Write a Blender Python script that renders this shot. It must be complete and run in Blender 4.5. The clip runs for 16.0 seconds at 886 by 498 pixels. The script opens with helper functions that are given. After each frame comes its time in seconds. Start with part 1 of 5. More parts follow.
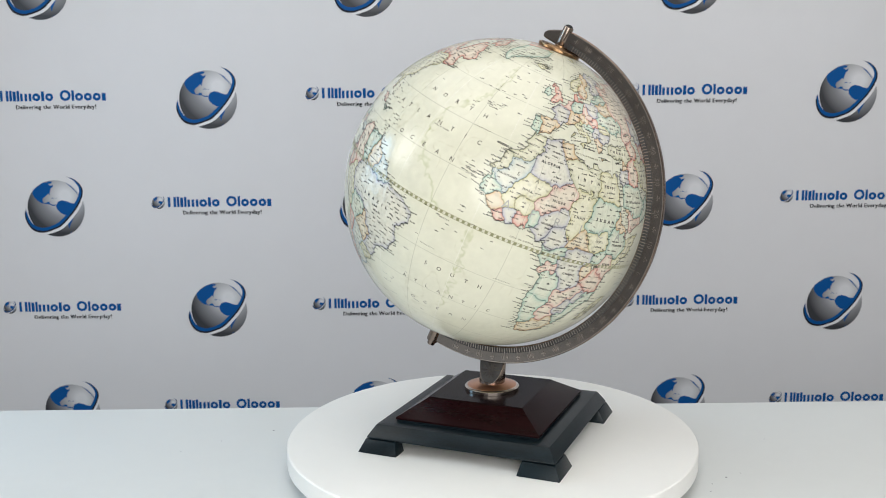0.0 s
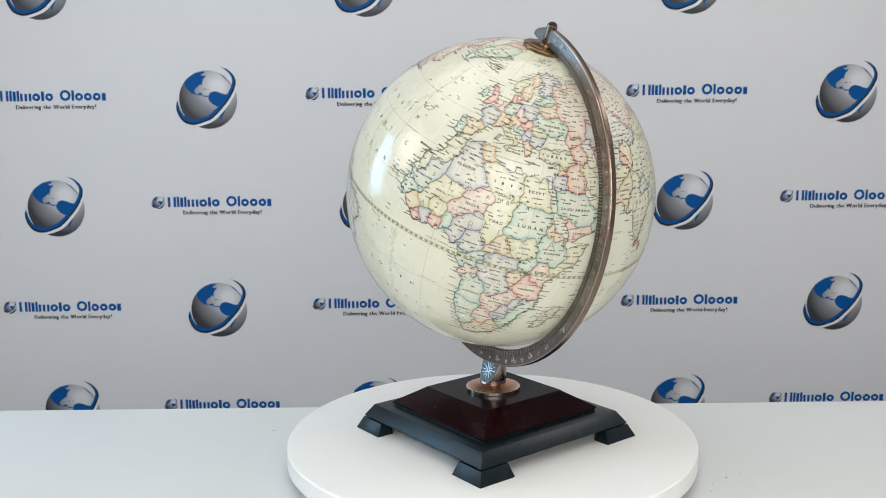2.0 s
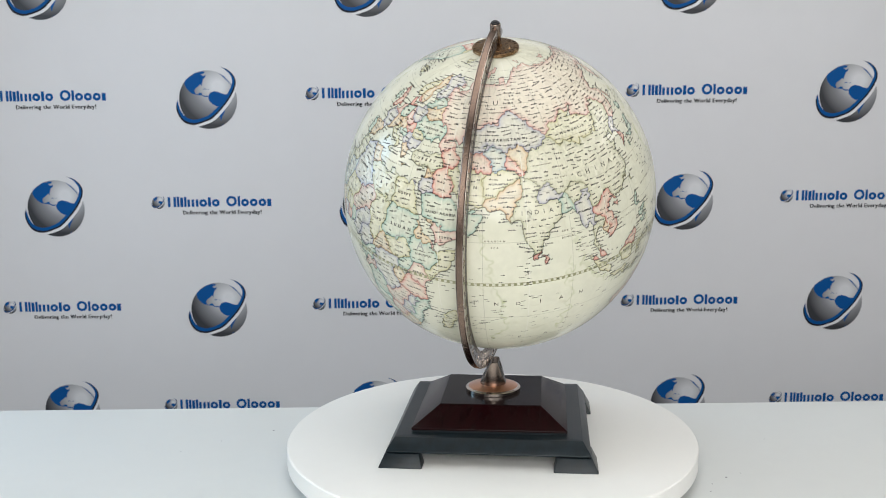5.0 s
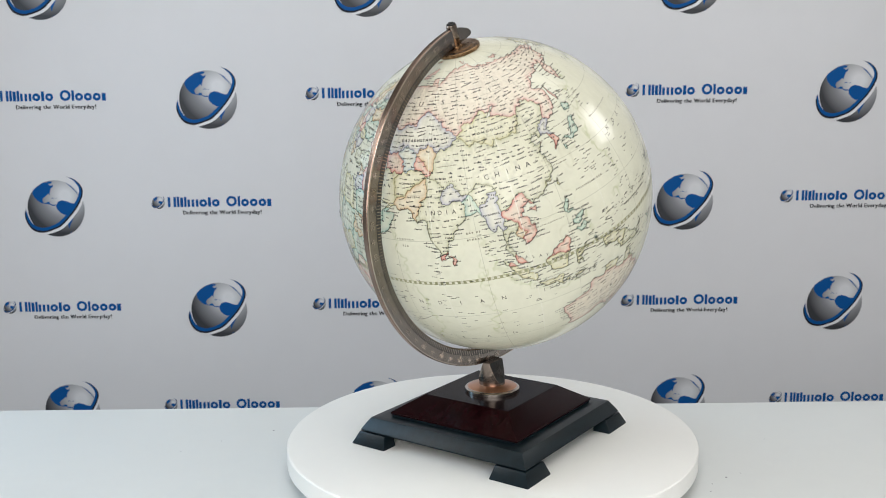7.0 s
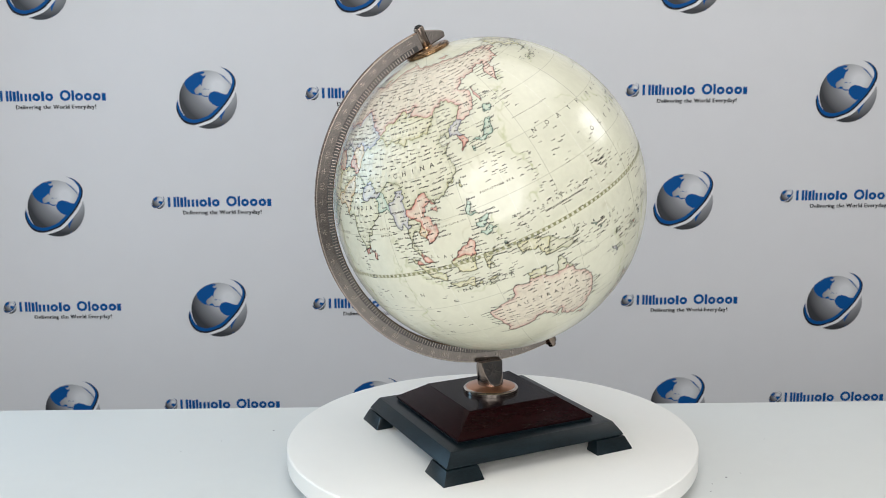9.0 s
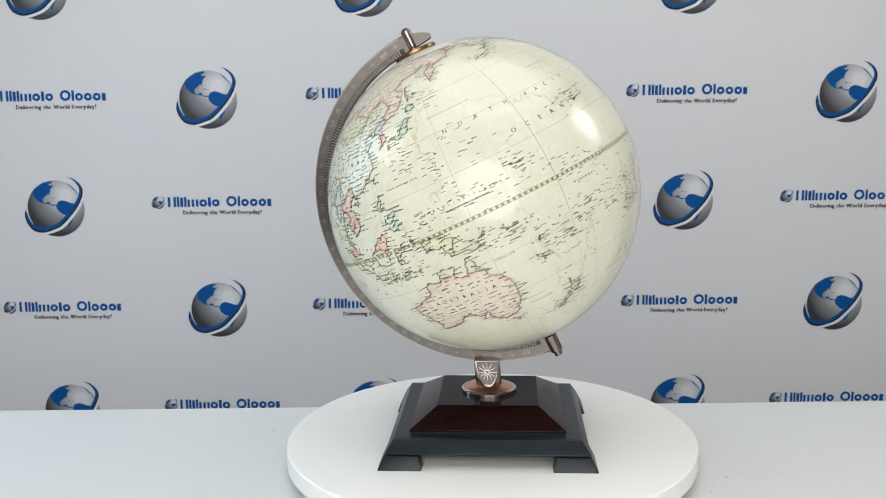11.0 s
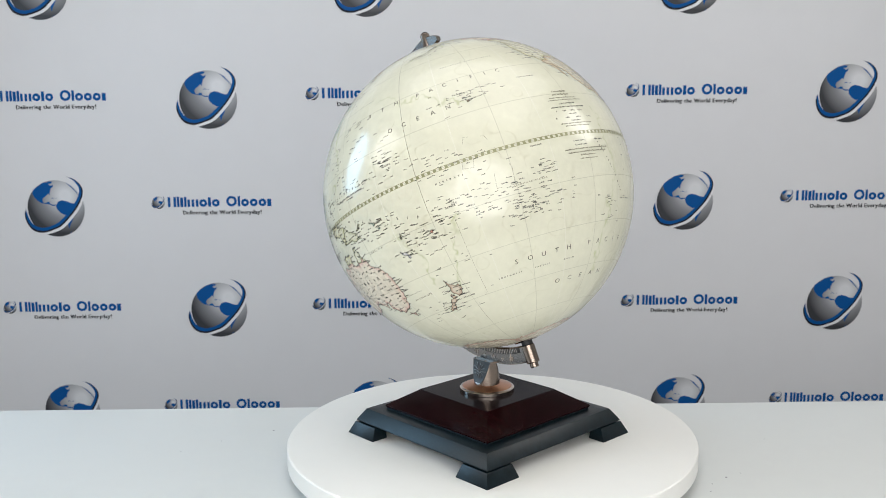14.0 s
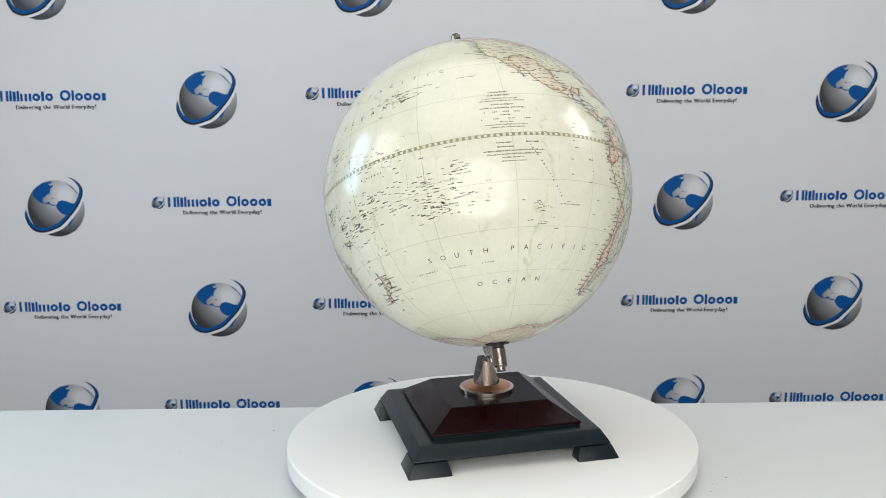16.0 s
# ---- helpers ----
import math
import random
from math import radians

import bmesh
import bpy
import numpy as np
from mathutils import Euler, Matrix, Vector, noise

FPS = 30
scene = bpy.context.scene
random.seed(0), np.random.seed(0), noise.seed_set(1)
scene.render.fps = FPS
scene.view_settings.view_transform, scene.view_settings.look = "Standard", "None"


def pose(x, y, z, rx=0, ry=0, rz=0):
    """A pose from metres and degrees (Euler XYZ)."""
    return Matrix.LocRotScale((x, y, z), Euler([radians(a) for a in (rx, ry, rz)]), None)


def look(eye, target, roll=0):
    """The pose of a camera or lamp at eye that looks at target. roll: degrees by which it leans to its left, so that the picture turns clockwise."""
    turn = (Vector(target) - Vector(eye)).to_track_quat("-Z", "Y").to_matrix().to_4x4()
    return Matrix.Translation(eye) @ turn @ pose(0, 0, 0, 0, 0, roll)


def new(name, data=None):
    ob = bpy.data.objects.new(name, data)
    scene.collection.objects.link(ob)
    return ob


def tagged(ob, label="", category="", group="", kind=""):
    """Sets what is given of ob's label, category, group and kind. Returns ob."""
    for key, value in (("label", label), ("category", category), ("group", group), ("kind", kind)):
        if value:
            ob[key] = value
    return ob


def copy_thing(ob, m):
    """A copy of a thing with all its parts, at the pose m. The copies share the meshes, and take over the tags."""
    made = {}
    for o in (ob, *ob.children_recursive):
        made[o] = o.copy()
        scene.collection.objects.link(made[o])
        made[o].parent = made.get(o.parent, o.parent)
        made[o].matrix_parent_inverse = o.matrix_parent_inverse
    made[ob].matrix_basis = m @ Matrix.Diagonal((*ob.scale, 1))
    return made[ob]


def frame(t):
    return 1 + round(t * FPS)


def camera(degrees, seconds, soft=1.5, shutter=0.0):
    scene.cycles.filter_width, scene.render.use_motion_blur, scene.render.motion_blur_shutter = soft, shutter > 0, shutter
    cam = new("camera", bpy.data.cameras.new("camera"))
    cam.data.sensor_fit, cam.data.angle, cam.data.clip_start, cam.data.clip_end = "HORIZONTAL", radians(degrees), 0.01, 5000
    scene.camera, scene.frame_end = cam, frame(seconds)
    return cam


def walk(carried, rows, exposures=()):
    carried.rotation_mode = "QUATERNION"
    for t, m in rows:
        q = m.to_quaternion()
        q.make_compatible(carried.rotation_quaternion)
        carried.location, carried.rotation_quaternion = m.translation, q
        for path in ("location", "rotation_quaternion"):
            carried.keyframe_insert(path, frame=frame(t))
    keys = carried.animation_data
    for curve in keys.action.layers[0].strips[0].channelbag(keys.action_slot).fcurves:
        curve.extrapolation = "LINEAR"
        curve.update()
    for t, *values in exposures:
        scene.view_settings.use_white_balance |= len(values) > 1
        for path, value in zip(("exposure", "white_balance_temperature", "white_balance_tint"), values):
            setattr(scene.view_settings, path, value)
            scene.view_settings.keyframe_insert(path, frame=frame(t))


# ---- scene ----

cam = camera(51.33, 16.0, soft=0.5)
EYE = (0.0, -0.9212, 0.3413)
AIM = (-0.04965, 0.0650, 0.18324)
cam.data.dof.use_dof, cam.data.dof.focus_distance, cam.data.dof.aperture_fstop = True, 0.84, 20.0
walk(cam, [(0.0, look(EYE, AIM, -0.915)), (16.0, look(EYE, AIM, -0.915))])

# ---------------------------------------------------------------- light
scene.view_settings.exposure = 0.0
world = bpy.data.worlds.new("world")
scene.world = world
world.use_nodes = True
world.node_tree.nodes["Background"].inputs[0].default_value = (0.75, 0.82, 1.0, 1)
world.node_tree.nodes["Background"].inputs[1].default_value = 0.05


def area(name, eye, target, sx, sy, watts, colour, shape="RECTANGLE"):
    lamp = bpy.data.lights.new(name, "AREA")
    lamp.shape, lamp.size, lamp.size_y = shape, sx, sy
    lamp.energy, lamp.color = watts, colour
    ob = new(name, lamp)
    ob.matrix_world = look(eye, target)
    return ob


BALL = (0.006, 0.0, 0.25)
# a studio panel on each side, a cooler, window-like one low on the west, a wide soft panel behind the camera; added as
# fill: a round lamp behind the camera, a ceiling area
area("panel_lamp_west", (-1.30, -0.34, 0.95), BALL, 0.42, 0.50, 3.2, (1.0, 0.98, 0.95))
area("window_light_west", (-1.46, 0.20, 0.60), (0.0, -0.20, 0.1), 0.36, 0.72, 6.5, (0.38, 0.69, 1.0))
area("panel_lamp_east", (1.28, 0.16, 1.10), BALL, 0.44, 0.44, 3.8, (1.0, 0.98, 0.96))
# added frontal fill that helps the ring light reach the backdrop; not a separate source
area("round_fill", (0.10, -1.75, 0.40), (-0.05, 0.3, 0.25), 1.10, 1.10, 7.0, (1.0, 0.985, 0.965), "DISK")
soft_wall = area("soft_panel_south", (0.05, -2.45, 0.75), (-0.05, 0.4, 0.30), 3.7, 1.9, 13.0, (1.0, 0.995, 0.98))
soft_wall.data.spread = 2.0
# added overhead fill, wide so that its reflection stays faint; no fixture is known there
area("ceiling_fill", (0.0, -0.3, 2.26), (0.0, -0.3, 0.0), 2.6, 2.2, 30, (1.0, 0.99, 0.99))


# ---------------------------------------------------------------- materials
def material(name, colour, rough=0.5, metal=0.0, vary=0.06, scale=30.0, bump=0.0, bump_scale=200.0, coat=0.0, coat_rough=0.05, stretch=(1, 1, 1), spec=0.5):
    """A node material: colour broken up at two scales, with a fine relief."""
    m = bpy.data.materials.new(name)
    m.use_nodes = True
    n, link = m.node_tree.nodes, m.node_tree.links
    b = n["Principled BSDF"]
    b.inputs["Roughness"].default_value = rough
    b.inputs["Metallic"].default_value = metal
    b.inputs["Coat Weight"].default_value = coat
    b.inputs["Coat Roughness"].default_value = coat_rough
    b.inputs["Specular IOR Level"].default_value = spec
    at = n.new("ShaderNodeTexCoord")
    fit_map = n.new("ShaderNodeMapping")
    fit_map.inputs["Scale"].default_value = stretch
    link.new(at.outputs["Object"], fit_map.inputs["Vector"])
    broad, fine = n.new("ShaderNodeTexNoise"), n.new("ShaderNodeTexNoise")
    broad.inputs["Scale"].default_value, fine.inputs["Scale"].default_value = scale * 0.25, scale * 3
    broad.inputs["Detail"].default_value, fine.inputs["Detail"].default_value = 4, 6
    mix = n.new("ShaderNodeMath")
    mix.operation = "ADD"
    link.new(fit_map.outputs["Vector"], broad.inputs["Vector"])
    link.new(fit_map.outputs["Vector"], fine.inputs["Vector"])
    link.new(broad.outputs["Fac"], mix.inputs[0])
    link.new(fine.outputs["Fac"], mix.inputs[1])
    ramp = n.new("ShaderNodeMapRange")
    ramp.inputs["From Min"].default_value, ramp.inputs["From Max"].default_value = 0.6, 1.4
    ramp.inputs["To Min"].default_value, ramp.inputs["To Max"].default_value = 1 - vary, 1 + vary
    link.new(mix.outputs[0], ramp.inputs["Value"])
    tone = n.new("ShaderNodeVectorMath")
    tone.operation = "SCALE"
    tone.inputs[0].default_value = colour
    link.new(ramp.outputs[0], tone.inputs["Scale"])
    link.new(tone.outputs[0], b.inputs["Base Color"])
    rr = n.new("ShaderNodeMapRange")
    rr.inputs["From Min"].default_value, rr.inputs["From Max"].default_value = 0.6, 1.4
    rr.inputs["To Min"].default_value, rr.inputs["To Max"].default_value = rough * 0.85, min(1, rough * 1.15)
    link.new(mix.outputs[0], rr.inputs["Value"])
    link.new(rr.outputs[0], b.inputs["Roughness"])
    if bump:
        grain, relief = n.new("ShaderNodeTexNoise"), n.new("ShaderNodeBump")
        grain.inputs["Scale"].default_value, grain.inputs["Detail"].default_value = bump_scale, 5
        relief.inputs["Strength"].default_value, relief.inputs["Distance"].default_value = bump, 0.001
        link.new(fit_map.outputs["Vector"], grain.inputs["Vector"])
        link.new(grain.outputs["Fac"], relief.inputs["Height"])
        link.new(relief.outputs["Normal"], b.inputs["Normal"])
    return m


VINYL = material("backdrop_vinyl", (0.675, 0.677, 0.692), 0.6, vary=0.015, scale=6, bump=0.05, bump_scale=900, spec=0.25)
TABLE = material("table_laminate", (0.66, 0.68, 0.665), 0.40, vary=0.025, scale=14, bump=0.04, bump_scale=500, spec=0.3)
DISC = material("turntable_plastic", (0.80, 0.795, 0.762), 0.42, vary=0.012, scale=20, bump=0.02, bump_scale=700, spec=0.3)
BLACK_WOOD = material("black_satin_wood", (0.0036, 0.0090, 0.0122), 0.33, vary=0.75, scale=90, bump=0.07, bump_scale=420, stretch=(1, 6, 6), spec=0.29)
MAHOGANY = material("mahogany_lacquer", (0.0100, 0.0016, 0.0023), 0.20, vary=0.5, scale=60, coat=0.0, stretch=(1, 8, 8), spec=0.11)
DARK_TOP = material("dark_lacquer_top", (0.0095, 0.0045, 0.0055), 0.20, vary=0.4, scale=60, coat=0.0, stretch=(1, 8, 8), spec=0.05)
COPPER = material("brushed_copper", (0.58, 0.31, 0.20), 0.33, 1.0, vary=0.12, scale=90, bump=0.06, bump_scale=500)
BRONZE = material("antique_bronze", (0.225, 0.160, 0.125), 0.26, 1.0, vary=0.10, scale=120, bump=0.08, bump_scale=500)
BRONZE_DARK = material("bronze_patina", (0.23, 0.205, 0.188), 0.20, 1.0, vary=0.07, scale=140, bump=0.10, bump_scale=500)
NICKEL = material("brushed_nickel", (0.27, 0.215, 0.18), 0.22, 1.0, vary=0.14, scale=120, bump=0.05, bump_scale=600)
BRONZE_PALE = material("bronze_worn_high", (0.46, 0.40, 0.355), 0.24, 1.0, vary=0.10, scale=150, bump=0.05, bump_scale=500)
STEEL = material("polished_steel", (0.60, 0.52, 0.46), 0.17, 1.0, vary=0.08, scale=120)
BRASS = material("worn_brass", (0.27, 0.165, 0.085), 0.28, 1.0, vary=0.4, scale=160, bump=0.2, bump_scale=400)
PATINA_MID = material("bronze_patina_band", (0.085, 0.082, 0.080), 0.42, 1.0, vary=0.25, scale=150, bump=0.05, bump_scale=500)
RUBBER = material("black_rubber", (0.012, 0.012, 0.013), 0.6, vary=0.2)
SCUFF = material("scuff_grey", (0.34, 0.34, 0.35), 0.6, vary=0.2)
DUST = material("dust", (0.28, 0.26, 0.25), 0.8, vary=0.2)
WALL = material("wall_paint", (0.66, 0.66, 0.65), 0.8, vary=0.03, scale=3, bump=0.08, bump_scale=90)
FLOOR = material("floor_boards", (0.30, 0.28, 0.26), 0.5, vary=0.15, scale=4, bump=0.05, bump_scale=60)


# ---------------------------------------------------------------- shaping
def part(name, bm, mat, parent=None, label=""):
    mesh = bpy.data.meshes.new(name)
    bm.to_mesh(mesh)
    bm.free()
    mesh.materials.append(mat)
    ob = new(name, mesh)
    ob.parent = parent
    if label:
        tagged(ob, label)
    return ob


def smooth(ob, degrees=35):
    me = ob.data
    me.polygons.foreach_set("use_smooth", [True] * len(me.polygons))
    me.set_sharp_from_angle(angle=radians(degrees))
    return ob


def box(sx, sy, sz, centre=(0, 0, 0), bevel=0.0, segments=2):
    bm = bmesh.new()
    bmesh.ops.create_cube(bm, size=1.0, matrix=Matrix.Translation(centre) @ Matrix.Diagonal((sx, sy, sz, 1)))
    if bevel:
        bmesh.ops.bevel(bm, geom=bm.edges[:], offset=bevel, segments=segments, affect="EDGES", profile=0.6)
    return bm


def lathe(profile, steps=64, m=None):
    """A body turned about z; profile: (radius, height) from the bottom up."""
    bm = bmesh.new()
    rings = []
    for r, z in profile:
        rings.append([bm.verts.new((r * math.cos(2 * math.pi * k / steps), r * math.sin(2 * math.pi * k / steps), z)) for k in range(steps)])
    for low, high in zip(rings, rings[1:]):
        for k in range(steps):
            bm.faces.new((low[k], low[(k + 1) % steps], high[(k + 1) % steps], high[k]))
    bm.faces.new(rings[0][::-1])
    bm.faces.new(rings[-1])
    if m:
        bmesh.ops.transform(bm, matrix=m, verts=bm.verts[:])
    return bm


def frustum(levels, bevel=0.0):
    """A square body; levels: (half width, height) from the bottom up."""
    bm = bmesh.new()
    rings = [[bm.verts.new((h * sx, h * sy, z)) for sx, sy in ((-1, -1), (1, -1), (1, 1), (-1, 1))] for h, z in levels]
    for low, high in zip(rings, rings[1:]):
        for k in range(4):
            bm.faces.new((low[k], low[(k + 1) % 4], high[(k + 1) % 4], high[k]))
    bm.faces.new(rings[0][::-1])
    bm.faces.new(rings[-1])
    if bevel:
        bmesh.ops.bevel(bm, geom=bm.edges[:], offset=bevel, segments=2, affect="EDGES", profile=0.6)
    return bm


def flat(points, z=0.0, depth=0.0004):
    """A thin plate with the outline points in the xy plane."""
    bm = bmesh.new()
    top = [bm.verts.new((x, y, z + depth)) for x, y in points]
    low = [bm.verts.new((x, y, z)) for x, y in points]
    f = bm.faces.new(top)
    n = len(points)
    for k in range(n):
        bm.faces.new((top[k], low[k], low[(k + 1) % n], top[(k + 1) % n]))
    bmesh.ops.recalc_face_normals(bm, faces=bm.faces[:])
    f.normal_update()
    if f.normal.z < 0:
        bmesh.ops.reverse_faces(bm, faces=bm.faces[:])
    return bm


def joined(pieces):
    """Several bmeshes as one."""
    out = bmesh.new()
    for bm in pieces:
        me = bpy.data.meshes.new("tmp")
        bm.to_mesh(me)
        bm.free()
        out.from_mesh(me)
        bpy.data.meshes.remove(me)
    return out


# ---------------------------------------------------------------- the room
TABLE_Z = -0.030
FLOOR_Z = TABLE_Z - 0.74


def room():
    for name, size, centre, mat in (
            ("floor", (5.0, 5.0, 0.1), (0, -0.6, FLOOR_Z - 0.05), FLOOR),
            ("ceiling", (5.0, 5.0, 0.1), (0, -0.6, 2.35), WALL),
            ("wall_north", (5.0, 0.1, 3.07), (0, 1.95, 0.765), WALL),
            ("wall_south", (5.0, 0.1, 3.07), (0, -3.15, 0.765), WALL),
            ("wall_east", (0.1, 5.0, 3.07), (2.55, -0.6, 0.765), WALL),
            ("wall_west", (0.1, 5.0, 3.07), (-2.55, -0.6, 0.765), WALL)):
        tagged(part(name, box(*size, centre), mat), kind="structure")


def table():
    thing = new("table")
    thing.matrix_world = pose(0.0, 0.1765, TABLE_Z, 0, 0, 2.0)
    top = part("tabletop", box(1.9, 0.80, 0.032, (0, -0.40, -0.016), 0.004), TABLE, thing)
    smooth(top)
    for x in (-0.85, 0.85):
        for y in (-0.74, -0.06):
            part("leg", box(0.05, 0.05, 0.74 - 0.032, (x, y, -0.032 - 0.354), 0.004), TABLE, thing)
    for x, y, size in ((-0.249, 0.084, 0.0012), (0.2325, -0.0447, 0.0011), (0.2153, -0.0612, 0.0009), (0.2096, -0.0784, 0.0008), (0.2489, -0.0347, 0.0006), (-0.336, 0.018, 0.0005), (-0.30, 0.05, 0.0005), (0.30, 0.06, 0.0005)):
        q = thing.matrix_world.inverted() @ Vector((x, y, TABLE_Z))
        a = x * 40
        part("scuff", flat([(q.x + size * math.cos(a + k) * (1.3 if k % 2 else 0.6), q.y + size * math.sin(a + k) * 0.9) for k in range(6)], 0.0, 0.0003), SCUFF, thing, "small grey scuff")
    tagged(thing, "white laminate table with small dark specks and scuffs", "table")


def ring_light():
    """A ring lamp on a stand round the lens; the ball mirrors it."""
    glow = bpy.data.materials.new("ring_glow")
    glow.use_nodes = True
    b = glow.node_tree.nodes["Principled BSDF"]
    b.inputs["Base Color"].default_value = (0.8, 0.8, 0.8, 1)
    b.inputs["Emission Color"].default_value = (1.0, 0.985, 0.965, 1)
    b.inputs["Emission Strength"].default_value = 9.5
    thing = new("ring_light")
    thing.matrix_world = look((0.05, -0.97, 0.395), BALL)
    for name, r0, r1, z0, z1, mat in (("diffuser", 0.245, 0.305, -0.004, 0.008, glow), ("housing", 0.238, 0.312, 0.009, 0.034, RUBBER)):
        bm = bmesh.new()
        loops = [[bm.verts.new((r * math.cos(math.pi * k / 48), r * math.sin(math.pi * k / 48), z)) for k in range(96)] for r, z in ((r0, z0), (r1, z0), (r1, z1), (r0, z1))]
        for p, q in zip(loops, loops[1:] + loops[:1]):
            for k in range(96):
                bm.faces.new((p[k], p[(k + 1) % 96], q[(k + 1) % 96], q[k]))
        bmesh.ops.recalc_face_normals(bm, faces=bm.faces[:])
        smooth(part(name, bm, mat, thing, "white glowing ring" if mat is glow else ""), 30)
    low = thing.matrix_world.inverted() @ Matrix.Translation((0.05, -1.01, 0))
    part("pole", lathe([(0.011, FLOOR_Z + 0.02), (0.011, 0.10)], 24, low), RUBBER, thing)
    part("foot_plate", lathe([(0.15, FLOOR_Z), (0.15, FLOOR_Z + 0.012), (0.12, FLOOR_Z + 0.022)], 48, low), RUBBER, thing)
    tagged(thing, "glowing ring lamp on a black pole stand", "lamp")


def turntable():
    thing = new("turntable")
    disc = part("disc", lathe([(0.2085, -0.0195), (0.2098, -0.018), (0.2098, -0.0015), (0.2088, -0.0003), (0.2075, 0.0), (0.001, 0.0)], 160), DISC, thing, "thick round matt white disc")
    smooth(disc, 30)
    smooth(part("motor_base", lathe([(0.085, TABLE_Z), (0.085, -0.0195)], 64), DISC, thing), 30)
    tagged(thing, "round white turntable with a thick disc on the table", "turntable")
    return thing


# ---------------------------------------------------------------- the globe's measures
RADIUS = 0.1528
CENTRE = Vector((0.0040, 0.0070, 0.2492))
TILT = 24.8
ARM_LON = 63.8
TWIST = 1.5
ARM_TURN = -9.7


# ---------------------------------------------------------------- the printed map
# outlines of the lands as (longitude, latitude)
LANDS = []
LANDS.append([(-6, 36), (-2, 35), (3, 37), (10, 37.3), (11, 34), (15, 32.3), (20, 31), (20, 32.8), (25, 31.7), (30, 31.4), (33, 31.2), (32.5, 29.8), (34, 27), (35.5, 24), (37, 21), (37.5, 18.5), (39.5, 15.5), (43, 12.5), (43.2, 11.4), (45, 10.5), (51.2, 11.9), (51, 10.3), (48, 4.5), (43, -0.5), (20, 0)])
LANDS.append([(20, 1), (43, -0.4), (40.5, -2.7), (39, -6.5), (40.5, -10.7), (40.6, -15), (37, -18), (35, -20.5), (35.5, -24), (32.8, -26), (32.5, -28.5), (30, -31.3), (26, -34), (20, -34.8), (18.3, -34), (18, -32), (16, -28.5), (14.5, -23), (12, -18), (13.5, -12.5), (12.3, -6), (9, -1), (9.5, 3.8)])
LANDS.append([(20, -1), (9, -1), (9.5, 3.8), (6, 4.3), (4, 6.4), (-2, 4.9), (-7.5, 4.4), (-13, 8.5), (-16.7, 12.4), (-17.3, 14.7), (-16.2, 19), (-17, 21), (-13, 27.6), (-9.7, 30), (-8.5, 33.3), (-6, 36), (20, 20)])
LANDS.append([(-9.3, 43), (-1.8, 43.4), (-1, 46), (-4.6, 48.4), (1.5, 50.2), (4, 52), (8.5, 53.8), (8, 57), (10.5, 57.6), (10.5, 54.3), (14, 54), (19, 54.4), (21, 57), (24, 57.2), (23.5, 59.2), (30, 60), (30, 45), (28, 41.2), (26, 40.8), (23.8, 40), (24, 38), (22.5, 36.6), (21, 38.5), (19.4, 41.5), (13.6, 45.5), (12.4, 44), (16, 41.8), (18.4, 40.1), (16, 38), (15.5, 40), (10.5, 43), (8.5, 44.3), (4, 43.4), (3, 42), (-0.3, 39), (-2, 36.8), (-6, 36.2), (-9, 37.2)])
LANDS.append([(5, 59), (5, 62), (12, 66), (18, 69.5), (26, 71), (31, 70), (41, 67.5), (40, 66), (33, 66.6), (38, 64.2), (37, 61), (30, 59.5), (22.8, 60), (21.3, 61.5), (25.2, 65), (22, 65.7), (17.3, 61.5), (18.7, 60), (16.3, 56.5), (12.8, 55.5), (11, 59), (8, 58)])
LANDS.append([(29.5, 45.5), (29.5, 60.3), (37, 62), (38, 64.5), (44, 66), (44, 68.3), (54, 68.5), (60, 69), (68, 68.5), (67, 71.5), (73, 72.5), (74, 68), (80, 72.5), (87, 75), (98, 76), (105, 77.5), (113, 74), (127, 73), (140, 72.5), (152, 71), (161, 69.6), (170, 70), (180, 69), (180, 65), (178, 62.5), (170, 60), (164, 60), (162.5, 56.5), (157, 51.2), (156, 57), (162, 61), (156, 61.5), (150, 59.5), (142, 59), (135.5, 54.7), (141, 53), (140, 48.5), (135, 43.3), (130.5, 42.5), (100, 45), (60, 46), (39, 47), (35, 46), (33.5, 44.6), (32.5, 46)])
LANDS.append([(-180, 69), (-170, 66), (-173, 64.4), (-180, 65)])
LANDS.append([(130.5, 43), (127.5, 40), (129.3, 37), (129, 35.2), (126.4, 34.4), (126.6, 37.5), (125, 39.6), (121.5, 39), (122, 40.8), (118, 39), (119, 37.3), (122.3, 37.2), (119.3, 35), (121.8, 31.5), (121.6, 28.5), (118.5, 24.5), (114, 22.3), (110, 20.6), (108, 21.6), (105.8, 19), (109, 13), (109, 11.5), (105, 8.7), (105, 10.5), (102.5, 12.2), (100.5, 13.5), (99.3, 10), (101, 6.8), (103.4, 4), (104, 1.4), (101.3, 2.9), (100.3, 6), (98.3, 8.2), (98.5, 13), (97.2, 16.8), (94.4, 16), (94, 19.5), (91.8, 22.5), (88, 30), (88, 47), (110, 51), (128, 51)])
LANDS.append([(92.5, 22.5), (88.5, 21.7), (86.5, 20), (82.3, 16.7), (80.2, 15.5), (80, 12.5), (79.8, 10.3), (77.6, 8.1), (76, 10.7), (73, 17), (72.7, 21), (70.5, 20.8), (69, 22.4), (67, 24.8), (61.5, 25.1), (57.3, 25.7), (56.3, 27), (51.5, 27.8), (50, 30.2), (47, 30), (45, 38.5), (49, 37.6), (53, 37), (54, 40), (53, 45), (60, 48), (93, 48)])
